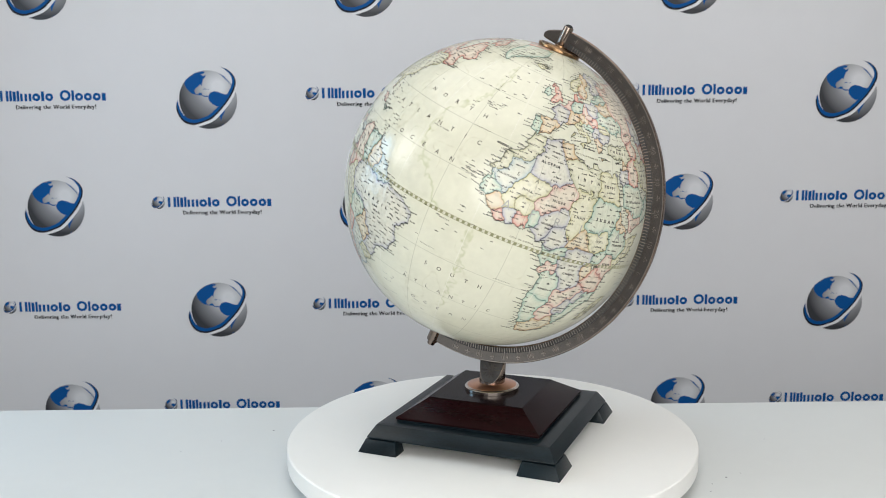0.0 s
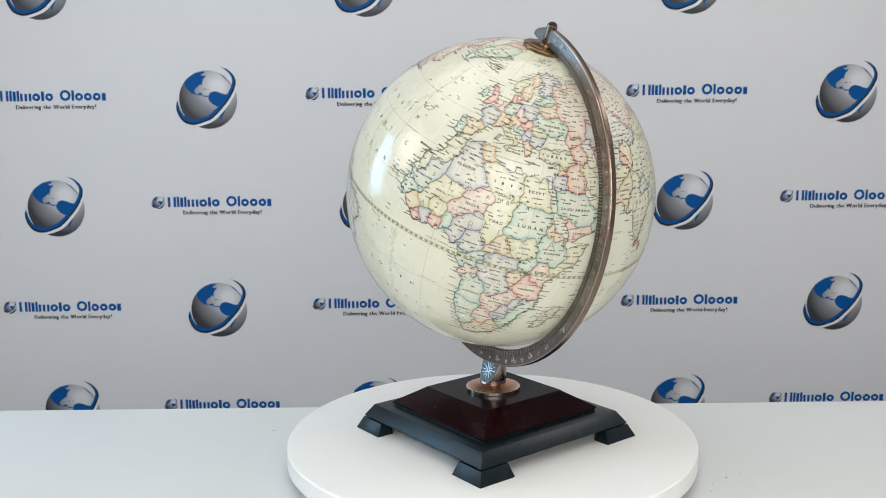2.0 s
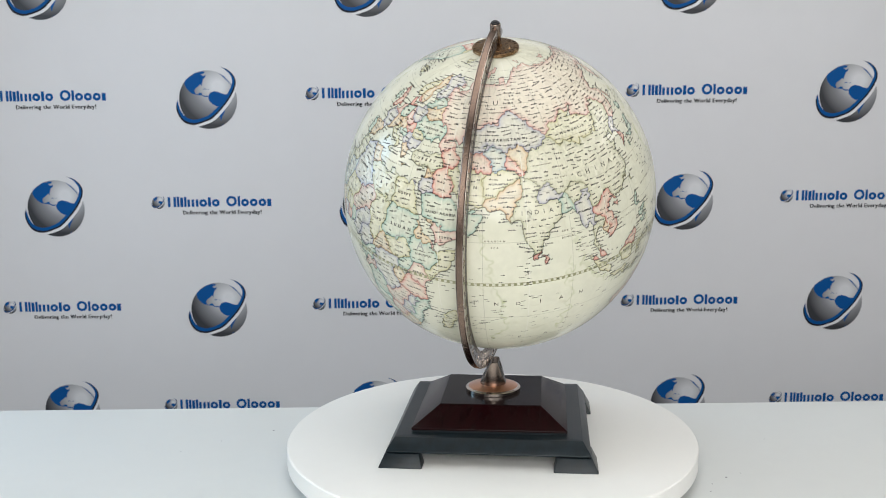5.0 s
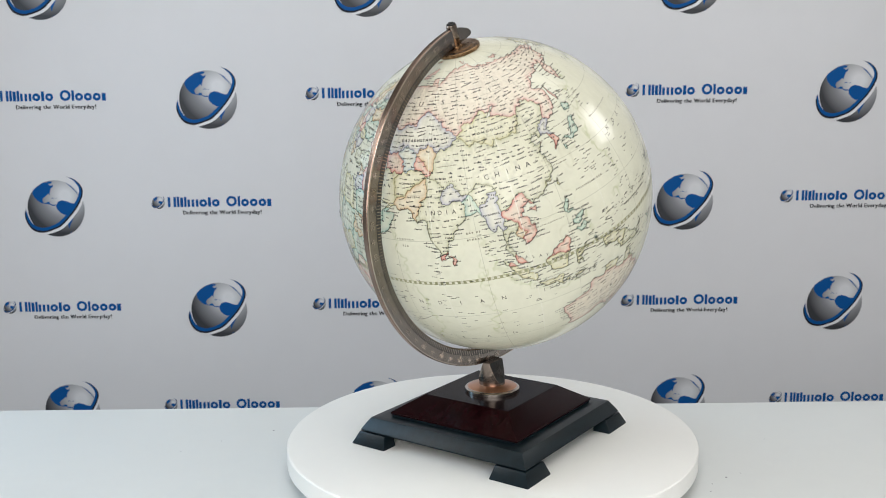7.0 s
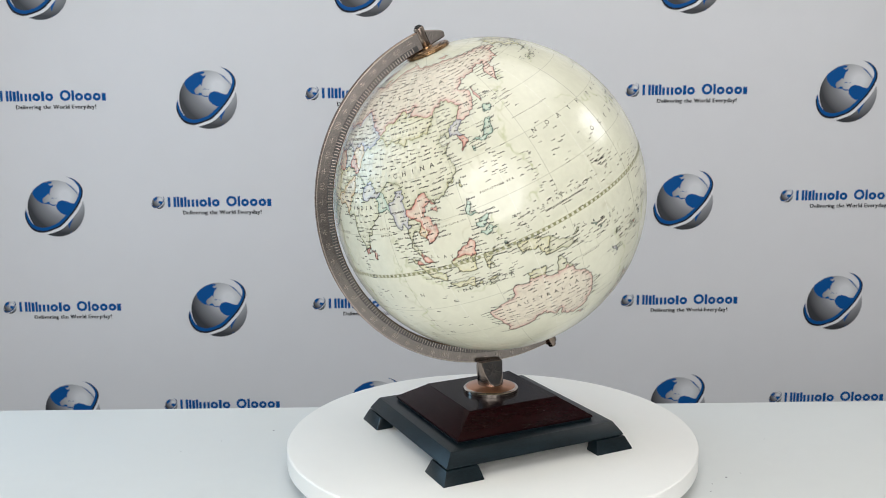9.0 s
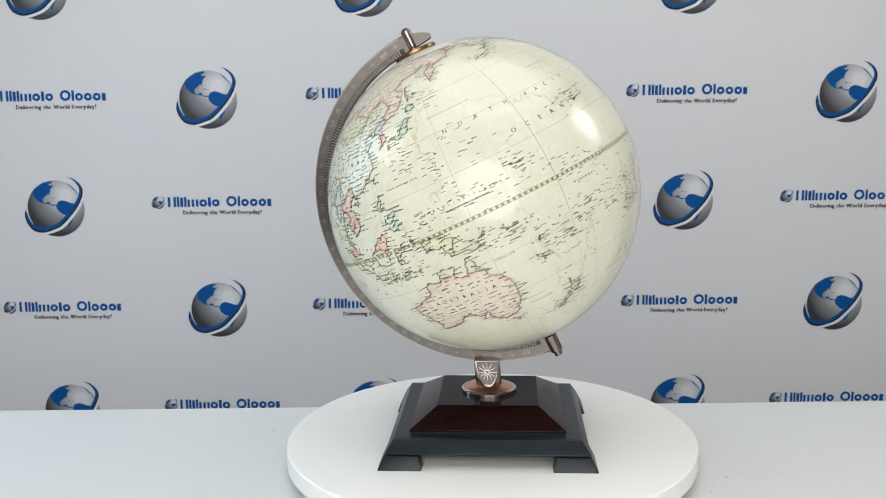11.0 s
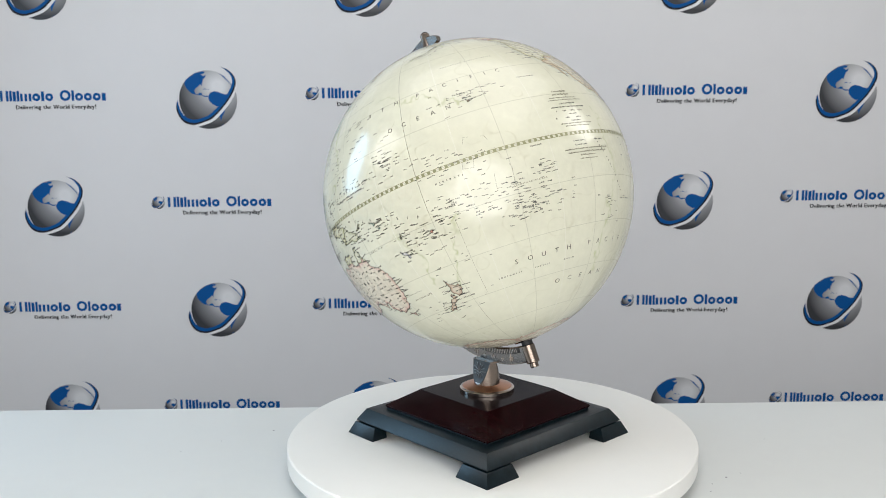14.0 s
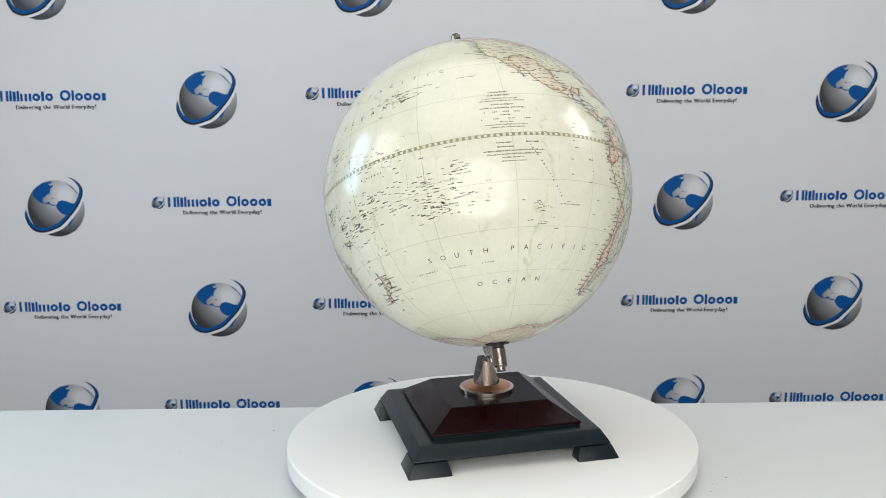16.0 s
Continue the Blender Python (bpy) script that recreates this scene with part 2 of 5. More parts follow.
LANDS.append([(48, 31), (48.5, 28.3), (50.2, 26.3), (51.5, 25), (54, 24.1), (56.3, 26.2), (56.8, 24.2), (59.8, 22.5), (57.7, 19), (55, 17.2), (52, 15.6), (45, 12.8), (43.3, 12.8), (42.7, 16.5), (39.1, 21.3), (36.5, 25.8), (34.8, 28.5), (34.3, 31.3), (36, 35.5), (36, 37), (46, 38)])
LANDS.append([(26.3, 39.5), (27.5, 37), (30.5, 36.4), (36, 36.6), (45, 36), (49, 37.6), (49, 41), (47.5, 43.2), (47, 45.8), (39, 47.2), (37.5, 45.5), (38, 44.3), (41.5, 41.6), (36, 41.8), (31, 41.2), (29, 41)])
LANDS.append([(45, 46.5), (50, 46.5), (53, 46.7), (51, 44.5), (53, 42), (54, 37), (70, 35), (92, 40), (92, 52), (45, 52)])
LANDS.append([(-168, 66), (-156, 71.2), (-141, 69.7), (-128, 70), (-115, 68.5), (-95, 68), (-94, 72), (-85, 69.5), (-81, 67.5), (-87, 64.5), (-94, 61), (-94, 58.7), (-88, 56.7), (-82.3, 55), (-82, 52.9), (-79, 51.5), (-77, 56), (-78.5, 58.7), (-77.5, 62.3), (-70, 61), (-65, 59.5), (-62, 57), (-56, 52.5), (-59, 50.2), (-66, 50.2), (-65, 47.5), (-61, 45.5), (-66, 43.7), (-75, 44), (-95, 47), (-124, 46.5), (-124, 48.5), (-128, 51), (-133, 56), (-140, 59.8), (-148, 60.5), (-153, 58.5), (-164, 54.8), (-158, 58.5), (-166, 61.5), (-161, 64.5)])
LANDS.append([(-124, 48), (-124.2, 40.3), (-120.6, 34.5), (-117, 32.5), (-114.5, 28), (-110, 23), (-112.5, 29), (-114.7, 31.5), (-109, 26), (-105.5, 21), (-102, 18), (-95, 16), (-92, 14.6), (-87.5, 13), (-85.7, 10.3), (-82.5, 8.3), (-80, 7.4), (-77.7, 7.5), (-77.3, 8.6), (-80, 9.4), (-83.5, 11), (-83.3, 15), (-88.5, 15.8), (-88, 18.5), (-87, 21.4), (-90.4, 21), (-91.5, 18.6), (-95, 18.8), (-97.7, 22.5), (-97, 28), (-89.5, 29.3), (-84, 30), (-82.8, 28), (-81, 25.2), (-80, 27), (-81, 31.5), (-75.6, 35.2), (-76, 37), (-74, 40.5), (-70, 41.7), (-70, 43.5), (-67, 44.8), (-75, 46), (-95, 49.5)])
LANDS.append([(-77.5, 8), (-75.5, 10.7), (-72, 12), (-68, 10.6), (-62, 10.6), (-57.5, 6), (-51.5, 4.2), (-50, 0.5), (-44.5, -2.7), (-40, -2.8), (-35.2, -5.5), (-35, -8.7), (-39, -13), (-39.2, -17.8), (-41, -22), (-45, -23.5), (-48.5, -26), (-48.7, -28.5), (-53.5, -33.8), (-57, -34.7), (-57.5, -38), (-62, -39), (-65, -41), (-65.5, -45), (-68, -47), (-66, -48.5), (-69, -51.5), (-68.5, -54.5), (-72, -54), (-75, -51), (-74.5, -46), (-73, -41.5), (-73.5, -37), (-71.5, -32), (-70.3, -25), (-70.3, -18.3), (-76.2, -14), (-79, -8), (-81.2, -5), (-80, -2.5), (-80, 1), (-77.2, 4)])
LANDS.append([(113.5, -22), (114, -26.5), (115.7, -32), (115.2, -34.3), (118, -35), (123.5, -34), (129, -31.6), (131.5, -31.5), (135.5, -34.8), (137.7, -33), (138, -35.6), (140.5, -38), (143.5, -38.8), (146.4, -39), (150, -37.3), (151.5, -33), (153.2, -28.5), (153, -25.3), (149.2, -21), (146, -18.8), (145.3, -15), (142.6, -10.8), (141.6, -14), (140.5, -17.5), (136, -15.5), (136.8, -12.2), (132.5, -11.3), (129.7, -15), (126, -14), (122.2, -18), (119, -20)])
LANDS.append([(131, -0.8), (134.5, -1), (138, -1.7), (144, -4), (147.5, -6.3), (150.5, -10.5), (147, -9.5), (143.5, -8.5), (138.5, -8.2), (137.5, -5), (133, -4), (132, -2.8)])
LANDS.append([(109, 1.5), (111.5, 2.5), (115.5, 5.5), (117, 7), (119, 5.2), (117.7, 1.5), (116.2, -3.8), (111.5, -3.3), (110, -1)])
LANDS.append([(95.3, 5.6), (98.5, 3.8), (103.5, -0.8), (106, -3.2), (105.5, -5.8), (101, -2.5), (98, 1.5)])
LANDS.append([(105.3, -6.6), (108.5, -6.4), (114.4, -7.5), (114.3, -8.8), (108, -8)])
LANDS.append([(119.2, -3.3), (120.2, 0.8), (124.8, 1.5), (120.8, 0.3), (123, -0.9), (121.5, -2), (122.6, -4.5), (120.4, -3), (120.3, -5.5)])
LANDS.append([(120.3, 16), (121, 18.5), (122.2, 17), (121.7, 14.2), (124, 13), (120.8, 13.8)])
LANDS.append([(122, 11.5), (125.5, 12), (124.5, 10), (122.5, 9.5)])
LANDS.append([(122, 7.2), (125.5, 9.7), (126.4, 7.3), (125.5, 5.8), (124, 6.8)])
LANDS.append([(131, 34.2), (135.5, 35.5), (137.3, 37.3), (140, 40.5), (141.8, 40), (140.8, 36), (139, 34.8), (135.5, 33.6)])
LANDS.append([(130, 33.5), (131.8, 33.2), (131, 31.3), (130.2, 31.6)])
LANDS.append([(140.2, 42.3), (141.8, 45.3), (145.3, 43.3), (143, 42)])
LANDS.append([(142, 54), (143.8, 49), (142.8, 46.2), (141.8, 50)])
LANDS.append([(120.2, 23), (121.5, 25.2), (121.8, 24.5), (120.8, 22)])
LANDS.append([(79.7, 9.6), (81.9, 7.5), (80.5, 5.8)])
LANDS.append([(49.2, -12.1), (50.4, -15.6), (47, -25), (44, -25), (43.5, -22), (44.4, -16.5)])
LANDS.append([(-5.5, 50), (1.3, 51.2), (0.3, 53), (-2, 57.5), (-5, 58.6), (-6, 56.5), (-3, 54), (-5, 52)])
LANDS.append([(-10, 51.8), (-6.3, 52.3), (-6, 54.5), (-8.5, 55), (-10, 54)])
LANDS.append([(-24, 65.5), (-22, 64), (-18.5, 63.5), (-13.7, 65), (-16, 66.4)])
LANDS.append([(-73, 78), (-58, 82), (-32, 83.5), (-20, 80), (-20, 74), (-25, 70), (-38, 65.5), (-43, 60), (-49, 62), (-53.5, 67), (-54, 71), (-60, 76)])
LANDS.append([(-88, 73), (-78, 73), (-62, 66.5), (-65, 62.5), (-74, 65), (-80, 70)])
LANDS.append([(-117, 73), (-105, 73), (-102, 69), (-115, 69)])
LANDS.append([(-90, 77), (-62, 82.5), (-75, 83), (-92, 81)])
LANDS.append([(172.8, -34.5), (175.5, -36.7), (178.4, -37.7), (175.3, -41.5), (173.8, -39.3), (174.8, -38)])
LANDS.append([(172.7, -40.6), (174.2, -41.7), (171, -44.3), (168.7, -46.6), (166.5, -46), (170, -43)])
LANDS.append([(144.8, -40.8), (148.2, -41), (147, -43.5)])
LANDS.append([(-84.8, 22), (-80, 23), (-74.3, 20.2), (-77.5, 19.9), (-82, 22.3)])
LANDS.append([(-74, 19.8), (-68.5, 18.7), (-71.5, 17.8)])
LANDS.append([(11, 79), (24, 80.2), (17, 76.8)])
LANDS.append([(52, 71.5), (60, 75.8), (68, 76.8), (57, 71)])
LANDS.append([(12.5, 38), (15.5, 38.2), (15, 36.8)])
LANDS.append([(8.3, 41), (9.7, 41), (9, 39)])
LANDS.append([(152, -4.5), (151, -6), (148.5, -5.8)])
LANDS.append([(-180, -90), (180, -90), (180, -77), (165, -72), (135, -66.5), (90, -66.5), (60, -67), (20, -70), (-15, -72), (-40, -78), (-60, -75), (-58, -63.5), (-68, -70), (-100, -72), (-150, -77), (-180, -78)])
for small in ([(163.6, -19.8), (167.2, -22.2), (166.2, -22.6)], [(156.6, -6.6), (159.4, -8.2), (158.4, -8.6)], [(159.6, -9.1), (161.5, -9.6), (160.2, -10)], [(177.1, -17.4), (178.8, -17.6), (178, -18.5)], [(-156.2, 20.4), (-154.7, 19.5), (-155.8, 18.8)],
              [(166.4, -14.6), (167.4, -15.3), (166.9, -16)], [(123.4, -10.3), (127.2, -8.3), (125, -9.6)], [(127.3, 1.8), (128.7, 1.2), (128, -0.8)], [(108.5, 19.3), (111.1, 20.2), (109.6, 18.1)], [(23.4, 35.6), (26.4, 35.3), (24.7, 34.7)], [(32.2, 35.1), (34.6, 35.7), (33, 34.4)],
              [(115, -8), (116.8, -8.2), (115.8, -9)], [(117, -8.2), (123, -8.2), (120, -9.2)], [(47.5, 80.5), (60, 81.5), (55, 80)], [(95, 79), (105, 79), (100, 78)], [(138, 75.5), (150, 75.3), (143, 73.5)], [(-61, -51.3), (-57.8, -51.5), (-60, -52.4)], [(68.6, -48.7), (70.5, -49.2), (69.2, -49.8)]):
    LANDS.append(small)
WATERS = [[(47, 45.5), (50.5, 46.6), (52.5, 45.6), (50.8, 44.2), (52.8, 41), (53.8, 37), (50, 37.5), (49.3, 40.5), (47.6, 43)],
          [(31.8, 0), (34, 0), (33.5, -2.3), (31.8, -2.4)], [(-92, 47), (-85, 48.5), (-84, 46), (-88, 47)], [(-88, 42), (-86.5, 46), (-86, 42)],
          [(104, 51.6), (109, 55.2), (109.8, 55.2), (106, 51.9)], [(58.5, 45), (60.5, 46.2), (60, 44.2)], [(30, 60), (32.5, 61.5), (32.5, 60.2)]]

# tints of the states: pink, violet, green, orange, yellow, blue, red, cream
TINTS = {"P": (0.84, 0.50, 0.45), "V": (0.50, 0.50, 0.60), "G": (0.42, 0.63, 0.54), "O": (0.80, 0.55, 0.33), "Y": (0.74, 0.70, 0.42),
         "B": (0.48, 0.60, 0.64), "R": (0.80, 0.30, 0.26), "C": (0.66, 0.66, 0.46), "N": (0.52, 0.33, 0.25)}
# each state: its tint and the middles of its regions
STATES = []
STATES.append([("V", (3, 33), (2, 29), (2, 24), (6, 26)), ("C", (-6, 32), (-9, 28)), ("B", (-10, 20), (-11, 17), (-8, 24)), ("Y", (-3, 17), (-7, 13), (0, 19)),
               ("P", (9, 17), (12, 19), (5, 14.5)), ("Y", (18, 16), (19, 20), (18, 10)), ("C", (17, 28), (21, 25), (14, 30))])
STATES.append([("O", (9.5, 35)), ("Y", (29, 27), (28, 23.5), (32.5, 25)), ("G", (29, 16), (32, 19), (26, 13), (34, 15), (27, 20)), ("V", (8, 10), (6, 8), (12, 11.5)),
               ("G", (39, 9), (42, 7), (38, 12)), ("Y", (30, 7.5), (26.5, 8)), ("O", (20, 7), (24, 6.5))])
STATES.append([("V", (23, -3), (25, -7), (19, -2), (27, 1), (23, 3)), ("P", (38, 0.5), (39.5, -1)), ("R", (35, -6), (37, -8), (33, -5)), ("G", (32.3, 1.5)),
               ("G", (17.5, -12), (16, -8.5), (19, -15)), ("P", (26, -14), (30, -12), (24, -15)), ("G", (17, -22), (17, -19), (18, -26))])
STATES.append([("P", (24, -22)), ("V", (30, -19)), ("G", (36, -14), (34, -19), (39, -13), (33, -24)), ("O", (24, -30), (28, -28), (20, -32)), ("Y", (46, -20)),
               ("Y", (45, 4), (48, 8.5), (43, 1)), ("V", (12, 5), (13, 7.5)), ("G", (11.5, -1), (15, -1))])
STATES.append([("P", (15, -3.5)), ("G", (-14, 14)), ("O", (-11, 10)), ("V", (-5.5, 7.5)), ("R", (-1.2, 8)), ("Y", (-2, 12.3)), ("G", (2.2, 9)), ("O", (39, 15.2)),
               ("R", (-9.5, 6.5)), ("V", (34, -13.5)), ("O", (30, -2.7)), ("C", (-13, 24.5))])
STATES.append([("G", (44, 24), (48, 21), (40, 26), (51, 22)), ("P", (47, 15.8), (50.5, 16.5), (44.5, 14.8)), ("G", (56.5, 21), (54.5, 18.5)), ("R", (44, 32.5), (42.5, 34.5)),
               ("Y", (53, 33), (58, 32), (49, 35), (56, 36), (56, 29)), ("C", (33, 39), (39, 39), (29, 38.6)), ("O", (38.3, 35)), ("V", (36.7, 31))])
STATES.append([("G", (31, 49), (35, 48.5), (26, 49.5)), ("P", (40, 55), (45, 50), (60, 60), (80, 60), (100, 60), (120, 60), (140, 60), (160, 65), (100, 68), (130, 68), (50, 65), (36, 63), (42, 46), (60, 55), (90, 54), (115, 54), (133, 52), (136, 46), (160, 55), (143, 50), (175, 66), (60, 74)),
               ("V", (67, 48), (55, 48), (75, 48), (80, 46.5), (62, 50.5), (58, 46), (71, 52))])
STATES.append([("B", (63, 42), (66, 40)), ("R", (59, 39.5), (56, 40.5)), ("Y", (66, 33.5), (63, 33), (68.5, 35.5)), ("O", (68, 28), (71, 31), (65, 27)), ("R", (71, 38.8)), ("O", (75, 41.4)),
               ("C", (78, 22), (75, 27), (78, 14), (83, 22), (77, 32), (85, 25), (93.5, 26)), ("V", (84, 28.3))])
STATES.append([("C", (87, 42), (88, 33), (95, 36), (103, 33), (110, 30), (115, 35), (113, 25), (103, 25), (118, 28), (124, 45), (120, 42), (110, 40), (127, 48), (98, 40), (80, 35), (80, 40)),
               ("Y", (103, 47), (96, 47.5), (110, 46.5)), ("V", (96, 21), (95.5, 24), (98, 17)), ("C", (101, 16), (100.5, 14), (99, 8)), ("R", (103, 19), (106, 14), (106.5, 16.5), (105, 21.5), (106.5, 11))])
STATES.append([("O", (105, 12.8)), ("R", (102.5, 4.3), (113.5, 3.8), (116.5, 5.5)), ("Y", (113, -0.8), (102, -1), (110, -7), (121, -2), (137, -4)), ("C", (144.5, -6.5), (151, -5), (146, -8.5)),
               ("G", (121.5, 16), (125, 7.5), (124, 11)), ("G", (138, 36.5), (131, 32.5), (143, 43.5)), ("V", (127, 40.3)), ("R", (128, 36.3)), ("P", (134, -25), (120, -27), (145, -25), (147, -42)), ("N", (175, -39), (170, -44))])
STATES.append([("V", (165.5, -21.3)), ("R", (178, -17.8)), ("G", (159.5, -8.5)), ("O", (-155.6, 19.7)), ("Y", (167, -15.3)), ("G", (90.2, 24)), ("R", (80.7, 7.5)), ("Y", (121, 24)), ("V", (19.5, 52)), ("G", (10, 51)), ("V", (2.5, 47)), ("O", (-4, 40)), ("G", (-8, 39.5)), ("Y", (12, 43), (15, 40.5), (14, 37.5), (9, 40)),
               ("R", (-2, 53), (-4, 57)), ("G", (-8, 53)), ("Y", (8, 61), (14, 66)), ("O", (15, 60), (18, 66)), ("V", (26, 63), (27, 67))])
STATES.append([("R", (9.5, 56)), ("O", (28, 53.5)), ("G", (25, 57.5)), ("Y", (25, 46)), ("V", (25, 42.8)), ("R", (19, 47.2)), ("O", (14.5, 47.5)), ("P", (16, 49.8)), ("V", (20.5, 44)), ("O", (22, 39.5)), ("G", (16.5, 44.5)), ("P", (4.7, 51.5)), ("O", (8.2, 46.9)), ("R", (44.5, 41)), ("Y", (-18, 65)), ("G", (-42, 72)), ("Y", (16, 79))])
STATES.append([("R", (-105, 60), (-75, 52), (-125, 58), (-65, 47), (-95, 53), (-70, 58), (-110, 71), (-75, 70), (-80, 80)), ("Y", (-100, 40), (-85, 38), (-115, 40), (-95, 33), (-75, 43), (-150, 65), (-82, 32), (-122, 46)),
               ("O", (-102, 24), (-108, 29), (-95, 17), (-89, 20)), ("V", (-90.3, 15)), ("G", (-86, 14)), ("P", (-84, 10)), ("B", (-80, 8.5)), ("P", (-79, 22)), ("G", (-71, 19))])
STATES.append([("V", (-53, -10), (-60, -5), (-45, -8), (-50, -20), (-40, -10), (-53, -28), (-65, -8), (-45, -16)), ("P", (-73, 4), (-74, 8)), ("G", (-66, 7)), ("O", (-59, 5)), ("B", (-55, 4)), ("Y", (-75, -9), (-72, -14)), ("R", (-78.5, -1.2)),
               ("G", (-64.5, -17)), ("O", (-58, -23)), ("B", (-65, -33), (-67, -45), (-62, -27), (-60, -36)), ("R", (-71.3, -33), (-70, -23), (-73.3, -45), (-72, -39)), ("Y", (-56, -33)), ("P", (0, -85), (90, -75), (180, -85), (-90, -80))])


# deep trenches and ridges of the sea floor
TRENCHES = [[(163, 54), (155, 47), (146, 41), (142.5, 35), (143, 27), (147, 19), (146, 13), (141, 11)], [(136, 8), (134, 6)], [(127, 13), (127, 4)], [(92, 12), (95, 1), (103, -8), (112, -10.5), (120, -11)], [(-172, -15), (-175, -24), (180, -33), (178, -39)],
            [(-178, 51), (-165, 53), (-150, 57)], [(-72, -8), (-71, -20), (-73, -34), (-76, -44)], [(-104, 18), (-94, 14), (-87, 10)], [(89, 8), (89, -8), (88, -28)], [(58, 20), (66, -6), (68, -20), (60, -32)], [(-30, 58), (-32, 42), (-42, 30), (-44, 16), (-28, 2)],
            [(-14, -2), (-13, -20), (-14, -36)], [(-109, 8), (-107, -12), (-113, -30), (-116, -48)], [(165, -14), (171, -22), (168, -34)], [(-157, 20), (-172, 27), (171, 34)]]


def field(rng, nx, ny, cells):
    """Smooth noise over the map that closes round the globe."""
    g = rng.standard_normal((cells // 2 + 2, cells))
    v = np.linspace(0, cells // 2, ny)
    u = np.arange(nx) * cells / nx
    v0, u0 = np.floor(v).astype(int), np.floor(u).astype(int)
    fv, fu = v - v0, u - u0
    fv, fu = (fv * fv * (3 - 2 * fv))[:, None], (fu * fu * (3 - 2 * fu))[None]
    u1 = (u0 + 1) % cells
    return (g[v0][:, u0] * (1 - fu) + g[v0][:, u1] * fu) * (1 - fv) + (g[v0 + 1][:, u0] * (1 - fu) + g[v0 + 1][:, u1] * fu) * fv


def inside(poly, lon, lat, into, value):
    """Marks the map's points inside an outline."""
    p = np.array(poly, float)
    rows = np.where((lat[:, 0] > p[:, 1].min() - 3) & (lat[:, 0] < p[:, 1].max() + 3))[0]
    cols = np.where((lon[0] > p[:, 0].min() - 4) & (lon[0] < p[:, 0].max() + 4))[0]
    if not len(rows) or not len(cols):
        return
    r, c = slice(rows[0], rows[-1] + 1), slice(cols[0], cols[-1] + 1)
    x, y = lon[r, c] + WARP[0][r, c], lat[r, c] + WARP[1][r, c]
    hit = np.zeros(x.shape, bool)
    for (ax, ay), (bx, by) in zip(p, np.roll(p, -1, axis=0)):
        if ay != by:
            hit ^= ((ay > y) != (by > y)) & (x < (bx - ax) * (y - ay) / (by - ay) + ax)
    into[r, c][hit] = value


NX, NY = 1440, 721
STEP = 360 / NX
_rng = np.random.default_rng(7)
LON, LAT = np.meshgrid(-180 + np.arange(NX) * 360 / NX, np.linspace(-90, 90, NY))
WARP = [0.45 * field(_rng, NX, NY, 120) + 0.32 * field(_rng, NX, NY, 300) for _ in range(2)]


